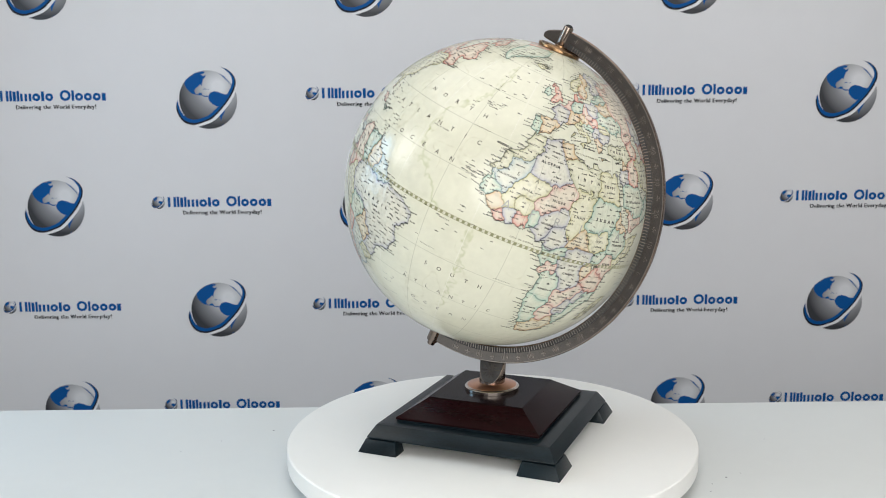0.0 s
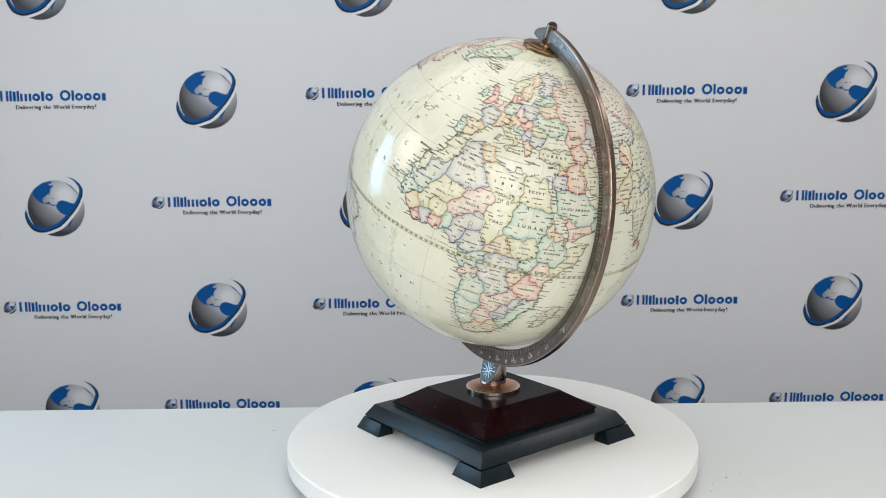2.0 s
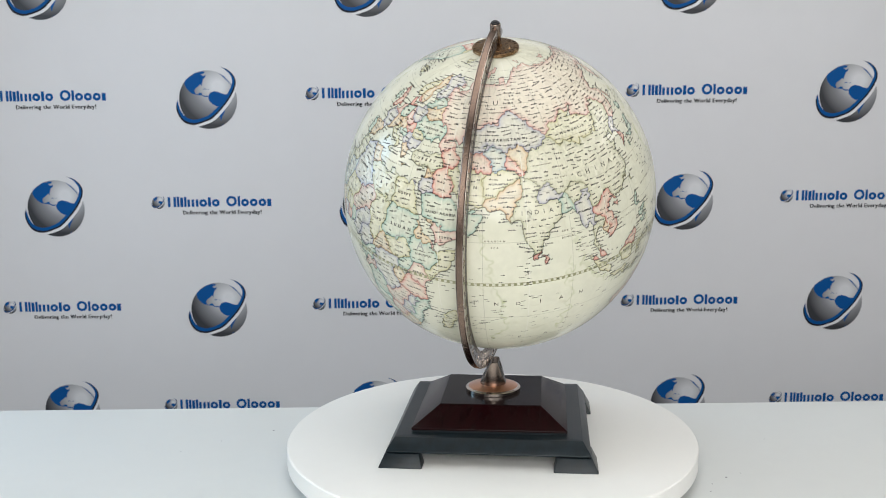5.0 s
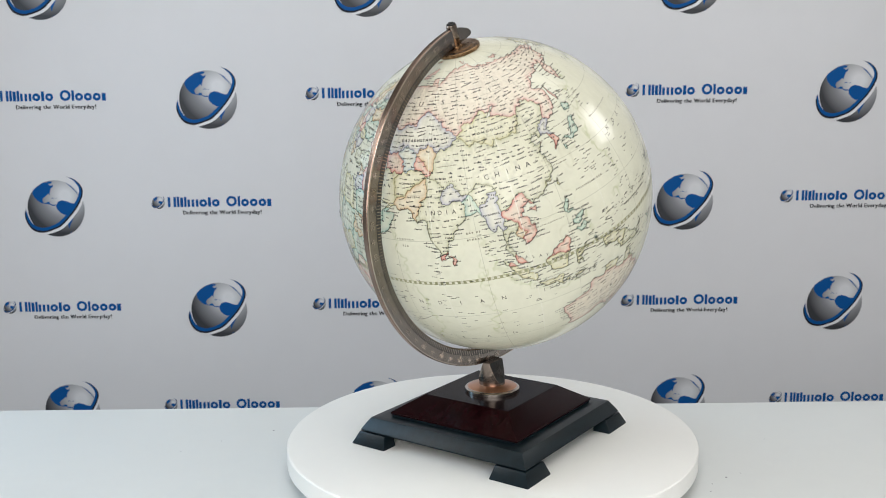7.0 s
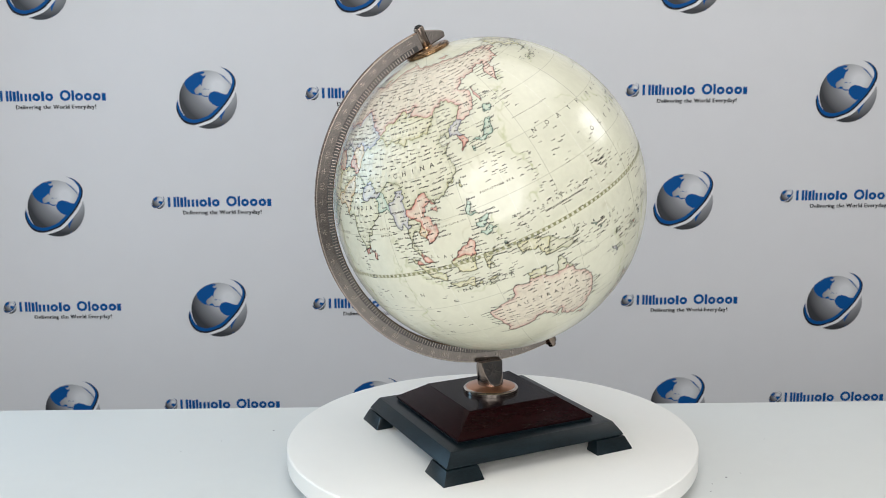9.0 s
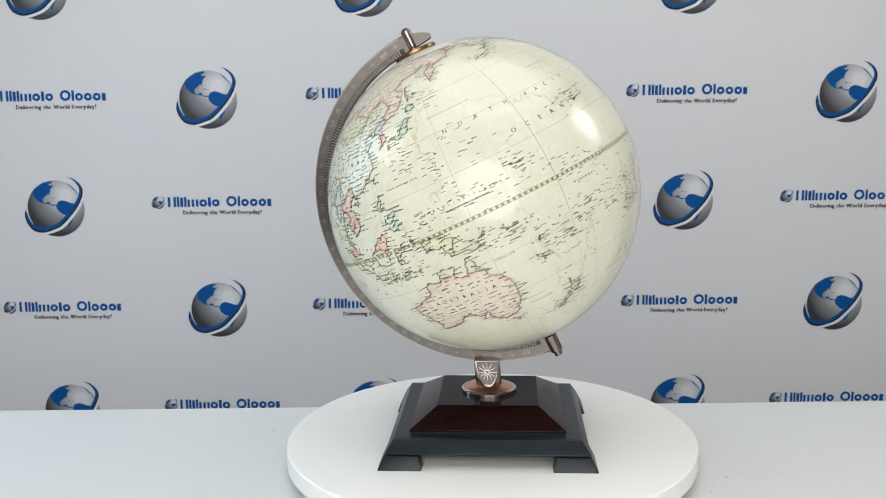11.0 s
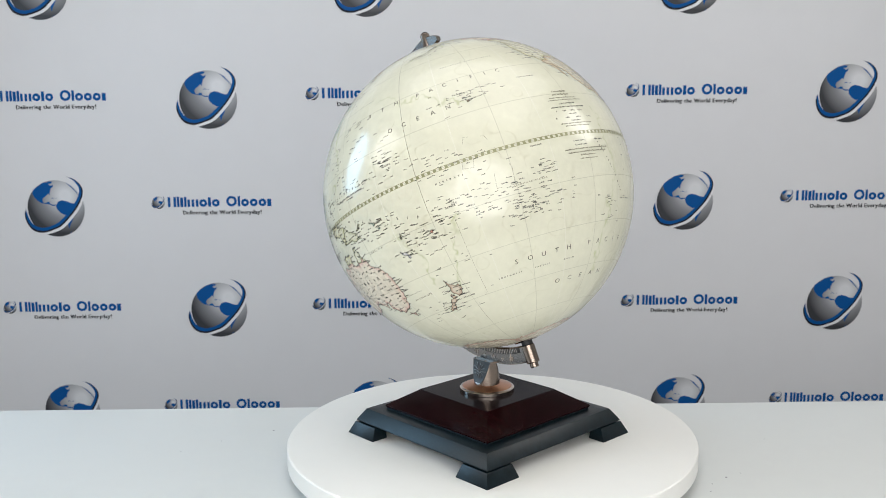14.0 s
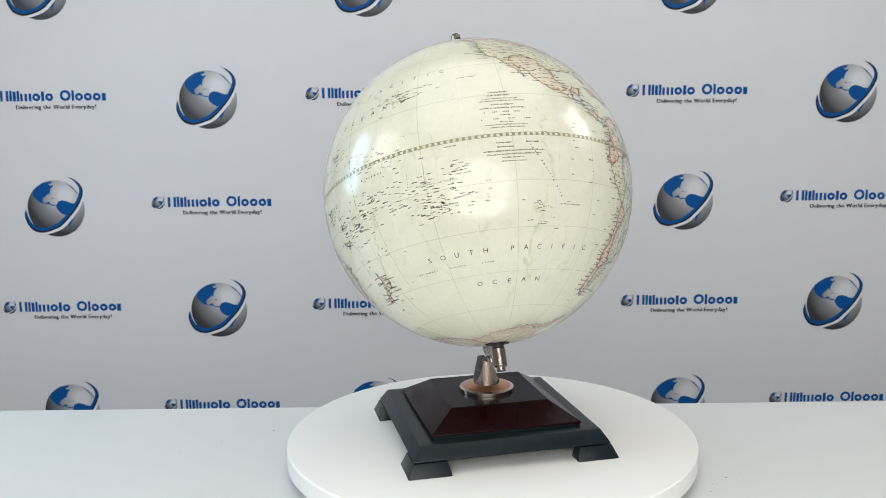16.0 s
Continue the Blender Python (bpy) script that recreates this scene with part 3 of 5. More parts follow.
def printed_map():
    """Which state lies at each point, and the colours of the print."""
    land = np.zeros((NY, NX), bool)
    for poly in LANDS:
        inside(poly, LON, LAT, land, True)
    for poly in WATERS:
        inside(poly, LON, LAT, land, False)
    lo, la = np.radians(LON + WARP[0] * 1.2), np.radians(LAT + WARP[1] * 1.2)
    at = np.stack((np.cos(la) * np.cos(lo), np.cos(la) * np.sin(lo), np.sin(la)), -1)[land].astype(np.float32)
    seeds, owner, tints = [], [], []
    for block in STATES:
        for tint, *middles in block:
            for x, y in middles:
                a, b = radians(x), radians(y)
                seeds.append((math.cos(b) * math.cos(a), math.cos(b) * math.sin(a), math.sin(b)))
                owner.append(len(tints))
            tints.append(TINTS[tint])
    near = np.concatenate([np.argmax(chunk @ np.array(seeds, np.float32).T, axis=1) for chunk in np.array_split(at, 24)])
    state = np.full((NY, NX), -1)
    state[land] = np.array(owner)[near]
    edge = np.zeros((NY, NX), bool)
    coast = np.zeros((NY, NX), bool)
    for axis in (0, 1):
        other = np.roll(state, 1, axis)
        differ = state != other
        if axis == 0:
            differ[0] = False
        edge |= differ
        coast |= differ & ((state < 0) | (other < 0))
    away = np.where(edge, 0.0, 30.0)
    stretch = np.maximum(np.cos(np.radians(LAT)), 0.15)
    for _ in range(18):
        away = np.minimum(away, np.minimum(np.roll(away, 1, 1), np.roll(away, -1, 1)) + stretch)
        away[1:] = np.minimum(away[1:], away[:-1] + 1)
        away[:-1] = np.minimum(away[:-1], away[1:] + 1)
    paper = np.array((0.67, 0.66, 0.525))
    mottle = 0.5 * field(_rng, NX, NY, 40) + 0.5 * field(_rng, NX, NY, 160)
    colour = np.empty((NY, NX, 3))
    colour[:] = paper * (1 + 0.018 * mottle)[..., None]
    # faint ridges of the sea floor
    ridge = np.exp(-(field(_rng, NX, NY, 70) / 0.10) ** 2) * np.clip(field(_rng, NX, NY, 24) + 0.3, 0, 1) * (0.6 + 0.4 * field(_rng, NX, NY, 300))
    colour *= 1 - 0.11 * ridge[..., None] * np.array((0.8, 0.9, 1.2))
    # trenches, ridges and rises of the sea floor, olive and uneven
    rough = 0.65 + 0.35 * field(_rng, NX, NY, 200)
    for track in TRENCHES:
        off = np.full((NY, NX), 9.0)
        for (ax, ay), (bx, by) in zip(track, track[1:]):
            px, py = (LON - ax + 180) % 360 - 180 + 2.2 * WARP[0], LAT - ay + 2.2 * WARP[1]
            squeeze = math.cos(radians((ay + by) / 2))
            dx, dy = ((bx - ax + 180) % 360 - 180) * squeeze, by - ay
            u = np.clip((px * squeeze * dx + py * dy) / (dx * dx + dy * dy), 0, 1)
            off = np.minimum(off, np.hypot(px * squeeze - u * dx, py - u * dy))
        colour *= 1 - 0.21 * (np.exp(-(off / 0.55) ** 2) * rough)[..., None] * np.array((0.9, 0.75, 1.4))
    # water darkens a little towards the shores
    shore = np.exp(-away / 5.0) * (~land)
    colour *= 1 - 0.10 * shore[..., None] * np.array((1.0, 0.85, 0.8))
    tint = 0.71 * np.array(tints)[np.maximum(state, 0)]
    tint = np.clip(tint + 0.22 * (tint - tint.mean(-1, keepdims=True)), 0.03, 0.9)
    wash = (0.16 + 0.78 * np.exp(-away / 2.9)) * (1 + 0.08 * field(_rng, NX, NY, 200))
    wash = np.clip(wash, 0, 1)[..., None]
    ground = np.array((0.70, 0.68, 0.54)) * (1 + 0.03 * mottle)[..., None]
    colour[land] = (ground * (1 - wash) + tint * wash)[land]
    hills = field(_rng, NX, NY, 260) * field(_rng, NX, NY, 60)
    crags = np.clip(field(_rng, NX, NY, 520) + 0.5 * field(_rng, NX, NY, 700), 0, 2) * np.clip(field(_rng, NX, NY, 44) + 0.1, 0, 1)
    colour[land] *= (1 - 0.05 * np.clip(hills, 0, 2) - 0.13 * crags)[land][:, None]
    colour[edge & land] *= 0.42
    colour[coast] *= 0.52
    return land, np.clip(colour, 0.02, 0.9)


LAND, PRINT = printed_map()


def map_material():
    m = material("map_print", (1, 1, 1), 0.17, vary=0.03, scale=60)
    n, link = m.node_tree.nodes, m.node_tree.links
    b = n["Principled BSDF"]
    tone = b.inputs["Base Color"].links[0].from_node
    ink = n.new("ShaderNodeAttribute")
    ink.attribute_name = "print"
    link.new(ink.outputs["Color"], tone.inputs[0])
    rough = b.inputs["Roughness"].links[0]
    link.remove(rough)
    b.inputs["Roughness"].default_value = 0.13

    def maths(op, a, c=None, d=None):
        node = n.new("ShaderNodeMath")
        node.operation = op
        for k, v in enumerate((a, c, d)):
            if v is None:
                continue
            if isinstance(v, (int, float)):
                node.inputs[k].default_value = v
            else:
                link.new(v, node.inputs[k])
        return node.outputs[0]

    at = n.new("ShaderNodeTexCoord")
    xyz = n.new("ShaderNodeSeparateXYZ")
    link.new(at.outputs["Object"], xyz.inputs[0])
    lat = maths("MULTIPLY", maths("ARCSINE", maths("DIVIDE", xyz.outputs[2], RADIUS)), 180 / math.pi)
    lon = maths("ADD", maths("MULTIPLY", maths("ARCTAN2", xyz.outputs[1], xyz.outputs[0]), 180 / math.pi), ARM_LON + 360)
    wide = maths("COSINE", maths("MULTIPLY", lat, math.pi / 180))

    def lines(angle, squeeze=None):
        off = maths("ABSOLUTE", maths("SUBTRACT", maths("PINGPONG", maths("ADD", angle, 360.0), 7.5), 0.0))
        if squeeze is not None:
            off = maths("MULTIPLY", off, squeeze)
        return maths("LESS_THAN", off, 0.10)

    grid = maths("MAXIMUM", lines(lat), lines(lon, wide))
    mix = n.new("ShaderNodeMix")
    mix.data_type = "RGBA"
    link.new(maths("MULTIPLY", grid, 0.30), mix.inputs["Factor"])
    link.new(tone.outputs[0], mix.inputs["A"])
    mix.inputs["B"].default_value = (0.22, 0.21, 0.15, 1)
    link.new(mix.outputs["Result"], b.inputs["Base Color"])
    # paler seams between the printed gores
    seam_off = maths("MULTIPLY", maths("PINGPONG", maths("ADD", lon, 375.0), 15.0), wide)
    seam = n.new("ShaderNodeMix")
    seam.data_type = "RGBA"
    link.new(maths("MULTIPLY", maths("LESS_THAN", seam_off, 0.13), 0.55), seam.inputs["Factor"])
    link.new(mix.outputs["Result"], seam.inputs["A"])
    seam.inputs["B"].default_value = (0.80, 0.79, 0.68, 1)
    link.new(seam.outputs["Result"], b.inputs["Base Color"])
    # raised relief, stronger on land
    hills, relief = n.new("ShaderNodeTexNoise"), n.new("ShaderNodeBump")
    hills.inputs["Scale"].default_value, hills.inputs["Detail"].default_value = 150, 6
    link.new(at.outputs["Object"], hills.inputs["Vector"])
    dry = n.new("ShaderNodeAttribute")
    dry.attribute_name = "dry"
    high = maths("MULTIPLY", hills.outputs["Fac"], maths("ADD", maths("MULTIPLY", dry.outputs["Fac"], 0.82), 0.18))
    relief.inputs["Strength"].default_value, relief.inputs["Distance"].default_value = 0.55, 0.0030
    link.new(high, relief.inputs["Height"])
    link.new(relief.outputs["Normal"], b.inputs["Normal"])
    return m


def on_ball(lon, lat, r=RADIUS):
    """Points on the ball, in its own space."""
    lo, la = np.radians(np.asarray(lon) - ARM_LON), np.radians(np.asarray(lat))
    return np.stack((r * np.cos(la) * np.cos(lo), r * np.cos(la) * np.sin(lo), r * np.sin(la)), -1)


def mesh_from(name, verts, quads, mat):
    me = bpy.data.meshes.new(name)
    verts, quads = np.asarray(verts, np.float32).reshape(-1, 3), np.asarray(quads, np.int32)
    k = quads.shape[1]
    me.vertices.add(len(verts))
    me.vertices.foreach_set("co", verts.ravel())
    me.loops.add(quads.size)
    me.loops.foreach_set("vertex_index", quads.ravel())
    me.polygons.add(len(quads))
    me.polygons.foreach_set("loop_start", np.arange(0, quads.size, k, dtype=np.int32))
    me.update(calc_edges=True)
    me.materials.append(mat)
    return me


def ball_mesh():
    verts = on_ball(LON[1:-1], LAT[1:-1]).reshape(-1, 3)
    rows = NY - 2
    j, i = np.meshgrid(np.arange(rows - 1), np.arange(NX), indexing="ij")
    a, b = j * NX + i, j * NX + (i + 1) % NX
    quads = np.stack((a, b, b + NX, a + NX), -1).reshape(-1, 4)
    me = mesh_from("ball", verts, quads, map_material())
    me.polygons.foreach_set("use_smooth", np.ones(len(quads), bool))
    rgba = np.ones((rows * NX, 4), np.float32)
    rgba[:, :3] = PRINT[1:-1].reshape(-1, 3)
    me.attributes.new("print", "FLOAT_COLOR", "POINT").data.foreach_set("color", rgba.ravel())
    me.attributes.new("dry", "FLOAT", "POINT").data.foreach_set("value", LAND[1:-1].astype(np.float32).ravel())
    return me


# ---------------------------------------------------------------- lettering
GLYPHS = {}


def glyph(ch):
    """A letter of the built-in font: corners, triangles and width, one unit high."""
    if ch not in GLYPHS:
        data = bpy.data.curves.new("glyph", "FONT")
        data.body, data.resolution_u = ch, 2
        ob = bpy.data.objects.new("glyph", data)
        me = bpy.data.meshes.new_from_object(ob)
        me.calc_loop_triangles()
        v = np.array([p.co[:2] for p in me.vertices]).reshape(-1, 2)
        f = [tuple(t.vertices) for t in me.loop_triangles]
        width = (v[:, 0].max() if len(v) else 0.3) + 0.06
        GLYPHS[ch] = (v / 0.7, f, width / 0.7)
        bpy.data.objects.remove(ob)
        bpy.data.curves.remove(data)
        bpy.data.meshes.remove(me)
    return GLYPHS[ch]


def text_shape(text, size, spacing=0.0):
    """Corners and triangles of a line of text, centred on the origin."""
    verts, faces, x, count = [], [], 0.0, 0
    for ch in text:
        if ch == " ":
            x += 0.42 * size + spacing
            continue
        v, f, w = glyph(ch)
        verts.append(v * size + (x, 0))
        faces += [(a + count, b + count, c + count) for a, b, c in f]
        count += len(v)
        x += w * size + spacing
    v = np.concatenate(verts)
    v -= ((v[:, 0].min() + v[:, 0].max()) / 2, size / 2)
    return v, faces


RESERVED = []


def bolder(v, f, by, lift):
    """The same letters twice more, a little aside and above, to thicken them. Returns corners with their lift."""
    n = len(v)
    out = np.concatenate([np.concatenate((v + (by * k, 0), np.full((n, 1), lift * (k + 1))), 1) for k in (-1, 0, 1)])
    return out, [tuple(q + n * k for q in t) for k in range(3) for t in f]


def map_label(parent, name, text, lon, lat, size=1.2, spacing=0.15, lean=0.0, mat=None):
    """A line of print on the ball; size and spacing in degrees."""
    size, spacing = size * 0.62, spacing * 0.9
    v, f = text_shape(text, size, spacing)
    RESERVED.append((lon, lat, (v[:, 0].max() - v[:, 0].min()) / 2, size / 2))
    v, f = bolder(v, f, 0.06 * size, 0.00002)
    a = radians(lean)
    x, y = v[:, 0] * math.cos(a) - v[:, 1] * math.sin(a), v[:, 0] * math.sin(a) + v[:, 1] * math.cos(a)
    la = lat + y
    lo = lon + x / max(math.cos(radians(lat)), 0.2)
    me = mesh_from(name, on_ball(lo, la, RADIUS + 0.00022 + v[:, 2]), f, mat or INK)
    ob = new(name, me)
    ob.parent = parent
    return ob


def spread_label(parent, name, text, lon0, lat0, lon1, lat1, size, mat=None):
    """A name whose letters stand apart, from one place on the ball to another."""
    for k, ch in enumerate(text):
        f = k / (len(text) - 1)
        lon, lat = lon0 + (lon1 - lon0) * f, lat0 + (lat1 - lat0) * f
        v, t = text_shape(ch, size)
        RESERVED.append((lon, lat, size * 0.6, size * 0.6))
        me = mesh_from(name, on_ball(lon + v[:, 0] / math.cos(radians(lat)), lat + v[:, 1], RADIUS + 0.00022), t, mat or INK)
        new(name, me).parent = parent


INK = material("map_ink", (0.020, 0.019, 0.017), 0.3, vary=0.1)
INK_GREEN = material("map_ink_olive", (0.29, 0.285, 0.155), 0.3, vary=0.1)
INK_BROWN = material("map_ink_brown", (0.060, 0.052, 0.040), 0.3, vary=0.1)
INK_FAINT = material("map_ink_grey", (0.33, 0.33, 0.30), 0.3, vary=0.1)
INK_PALE = material("map_ink_pale", (0.16, 0.15, 0.10), 0.3, vary=0.1)


def bars(parent, name, spots, mat=None, tilt=0.12):
    """Names too small to read: short runs of strokes along the parallels. spots: (lon, lat, length, height)."""
    rng = np.random.default_rng(3)
    verts, quads = [], []
    for lon, lat, length, height in spots:
        x, squeeze, rise = 0.0, max(math.cos(radians(lat)), 0.2), rng.normal() * tilt
        while x < length:
            w = height * rng.uniform(0.34, 0.66)
            h = height * rng.choice((0.66, 0.66, 0.70, 1.0))
            lo = lon + np.array((x, x + w, x + w, x)) / squeeze
            la = lat + np.array((0, 0, h, h)) + rise * x
            k = len(verts) * 4
            verts.append(on_ball(lo, la, RADIUS + 0.0002))
            quads.append((k, k + 1, k + 2, k + 3))
            x += w + height * rng.choice((0.18, 0.20, 0.24, 0.28, 0.55))
    ob = new(name, mesh_from(name, np.concatenate(verts), quads, mat or INK))
    ob.parent = parent
    return tagged(ob, kind="stuff")


def equator(parent):
    """A ladder of olive dashes round the middle of the globe."""
    verts, quads = [], []

    def strip(l0, l1, b0, b1):
        k = len(verts) * 4
        verts.append(on_ball((l0, l1, l1, l0), (b0, b0, b1, b1), RADIUS + 0.00018))
        quads.append((k, k + 1, k + 2, k + 3))
    for k in range(180):
        strip(k * 2.0, k * 2.0 + 1.0, -0.42, 0.42)
    for k in range(360):
        strip(k, k + 1.0, 0.42, 0.58)
        strip(k, k + 1.0, -0.58, -0.42)
    ob = new("equator_band", mesh_from("equator_band", np.concatenate(verts), quads, INK_GREEN))
    ob.parent = parent
    return ob


CITIES = {"Shanghai": (121.5, 31.2), "Hong Kong": (114.2, 21.9), "Guangzhou": (110.5, 23.3), "Beijing": (116.4, 39.9), "Wuhan": (112, 30), "Chongqing": (104, 29.4), "Tokyo": (139.9, 35.5), "Osaka": (135.6, 33.9), "Seoul": (124, 37.8),
          "Manila": (121.2, 14.5), "Jakarta": (106, -5.7), "Bangkok": (96.5, 13.9), "Ho Chi Minh City": (107, 10.2), "Hyderabad": (74, 17.6), "Bengaluru": (77.8, 12.8), "Chennai": (80.5, 13.4), "Mumbai": (68.5, 19.1), "Delhi": (77.4, 28.9), "Karachi": (66.2, 24.3), "Lahore": (74.3, 31.7)}
CITIES.update({"Kolkata": (85, 22), "Dhaka": (89.5, 23.4), "Yangon": (92, 17), "Kabul": (69, 34.9), "Tehran": (51.6, 35.7), "Baghdad": (44.6, 34.2), "Riyadh": (46.8, 24.9), "Cairo": (28, 30), "Istanbul": (29.2, 41), "Ankara": (33, 40.2), "Moscow": (37.8, 55.8), "Warsaw": (21, 53), "Berlin": (13.5, 52.7), "Paris": (2.4, 48.9),
               "London": (-0.5, 51.4), "Madrid": (-3.6, 40.9), "Lisbon": (-13, 38.6), "Rome": (12.6, 41.8), "Algiers": (3.1, 36.2), "Tripoli": (13.2, 32.2), "Khartoum": (32.6, 14.1), "Addis Ababa": (36, 9.3), "Nairobi": (37, -1.6), "Mogadishu": (45.4, 2.3)})
CITIES.update({"Kinshasa": (15.4, -4.7), "Luanda": (9.2, -8.9), "Lagos": (2.5, 5.5), "Accra": (-1, 5.3), "Dakar": (-21.5, 14.8), "Abuja": (7.5, 8.2), "Harare": (31.1, -17.6), "Cape Town": (13, -34.2), "Durban": (31.2, -29.9), "Johannesburg": (26, -26.2), "Perth": (116, -31.8), "Adelaide": (133.5, -35.6), "Melbourne": (141, -37.2),
               "Sydney": (151.6, -33.8), "Brisbane": (153.4, -27.4), "Darwin": (131, -12.9), "Auckland": (175.2, -36.4), "Wellington": (175.2, -41.5), "Suva": (178.8, -18.6), "Honolulu": (-157.5, 20.8), "Port Moresby": (147.4, -10.4), "Singapore": (104.2, 0.6), "Kuala Lumpur": (98, 2.6), "Hanoi": (106, 20.6)})
CITIES.update({"Rio de Janeiro": (-43, -23.6), "Sao Paulo": (-46.4, -24.6), "Brasilia": (-47.6, -15.6), "Recife": (-34.6, -8.2), "Lima": (-81, -12.2), "Los Angeles": (-126, 33.6), "San Francisco": (-131, 37.8), "Mexico City": (-104, 19.6), "Almaty": (77.2, 43.6), "Tashkent": (69.5, 40.6), "Ulaanbaatar": (103, 48.8), "Irkutsk": (104.5, 53.2),
               "Novosibirsk": (83, 55.4), "Yekaterinburg": (60.8, 57.2), "Omsk": (73.6, 54.6), "Yakutsk": (130, 62.6), "Vladivostok": (132.2, 43.6), "Urumqi": (88, 44.2), "Lhasa": (91.4, 29.9), "Taipei": (122, 25.6), "Surabaya": (113, -6.6), "Colombo": (76, 6.4), "Kathmandu": (82.5, 27.2), "Jeddah": (35.6, 21.5)})


# limits of the island states in the open sea
BOUNDS = [[(-162.6, 4.8), (-161.6, 7.2), (-155.2, 5.6), (-152.7, -0.4), (-149.8, -6.5), (-150.3, -12.0), (-156.4, -11.7), (-155.9, -7.0)], [(-164.1, 0.4), (-160.7, -0.6), (-161.3, -3.2), (-164.9, -2.6), (-164.1, 0.4)]]


def city_names(ball):
    """Names of the great cities, each written eastward from its place."""
    for text, (lon, lat) in CITIES.items():
        size = 0.86
        v, f = text_shape(text, size * 0.62, 0.02)
        map_label(ball, "city_name", text, lon + (v[:, 0].max() - v[:, 0].min()) / 2 / math.cos(radians(lat)), lat, size, 0.02)
    for text, lon, lat, size, gap in (("PLATEAU OF TIBET", 87, 33.4, 0.7, 0.25), ("GOBI", 107, 43.6, 0.7, 1.2), ("SIBERIA", 100, 57, 0.8, 1.6), ("TAKLIMAKAN DESERT", 83, 38.4, 0.6, 0.1), ("GREATER SUNDA ISLANDS", 112, -5.2, 0.6, 0.15), ("SEA OF JAPAN", 134.5, 39.8, 0.7, 0.2),
                                      ("SOUTH CHINA SEA", 114, 13, 0.8, 0.3), ("EAST CHINA SEA", 124.5, 29, 0.7, 0.1), ("Java Sea", 112, -4.0, 0.7, 0.02), ("Gulf of Aden", 48, 12.4, 0.7, 0.05), ("MEDITERRANEAN SEA", 18, 34.6, 0.8, 0.25), ("GREAT VICTORIA DESERT", 128, -29, 0.6, 0.1), ("KALAHARI", 22, -24.4, 0.6, 0.1),
                                      ("EASTERN AUSTRALIAN BASIN", 156, -34.5, 0.55, 0.1), ("NORTHWEST PACIFIC BASIN", 158, 36, 0.7, 0.3), ("NORTHEAST PACIFIC BASIN", -150, 37.5, 0.7, 0.5), ("SOMALI BASIN", 54, 2, 0.6, 0.2), ("CANARY BASIN", -26, 30, 0.6, 0.2), ("ANGOLA BASIN", 2, -14, 0.6, 0.2), ("BRAZIL BASIN", -26, -13, 0.6, 0.2)):
        map_label(ball, "region_name", text, lon, lat, size, gap, mat=INK_PALE)


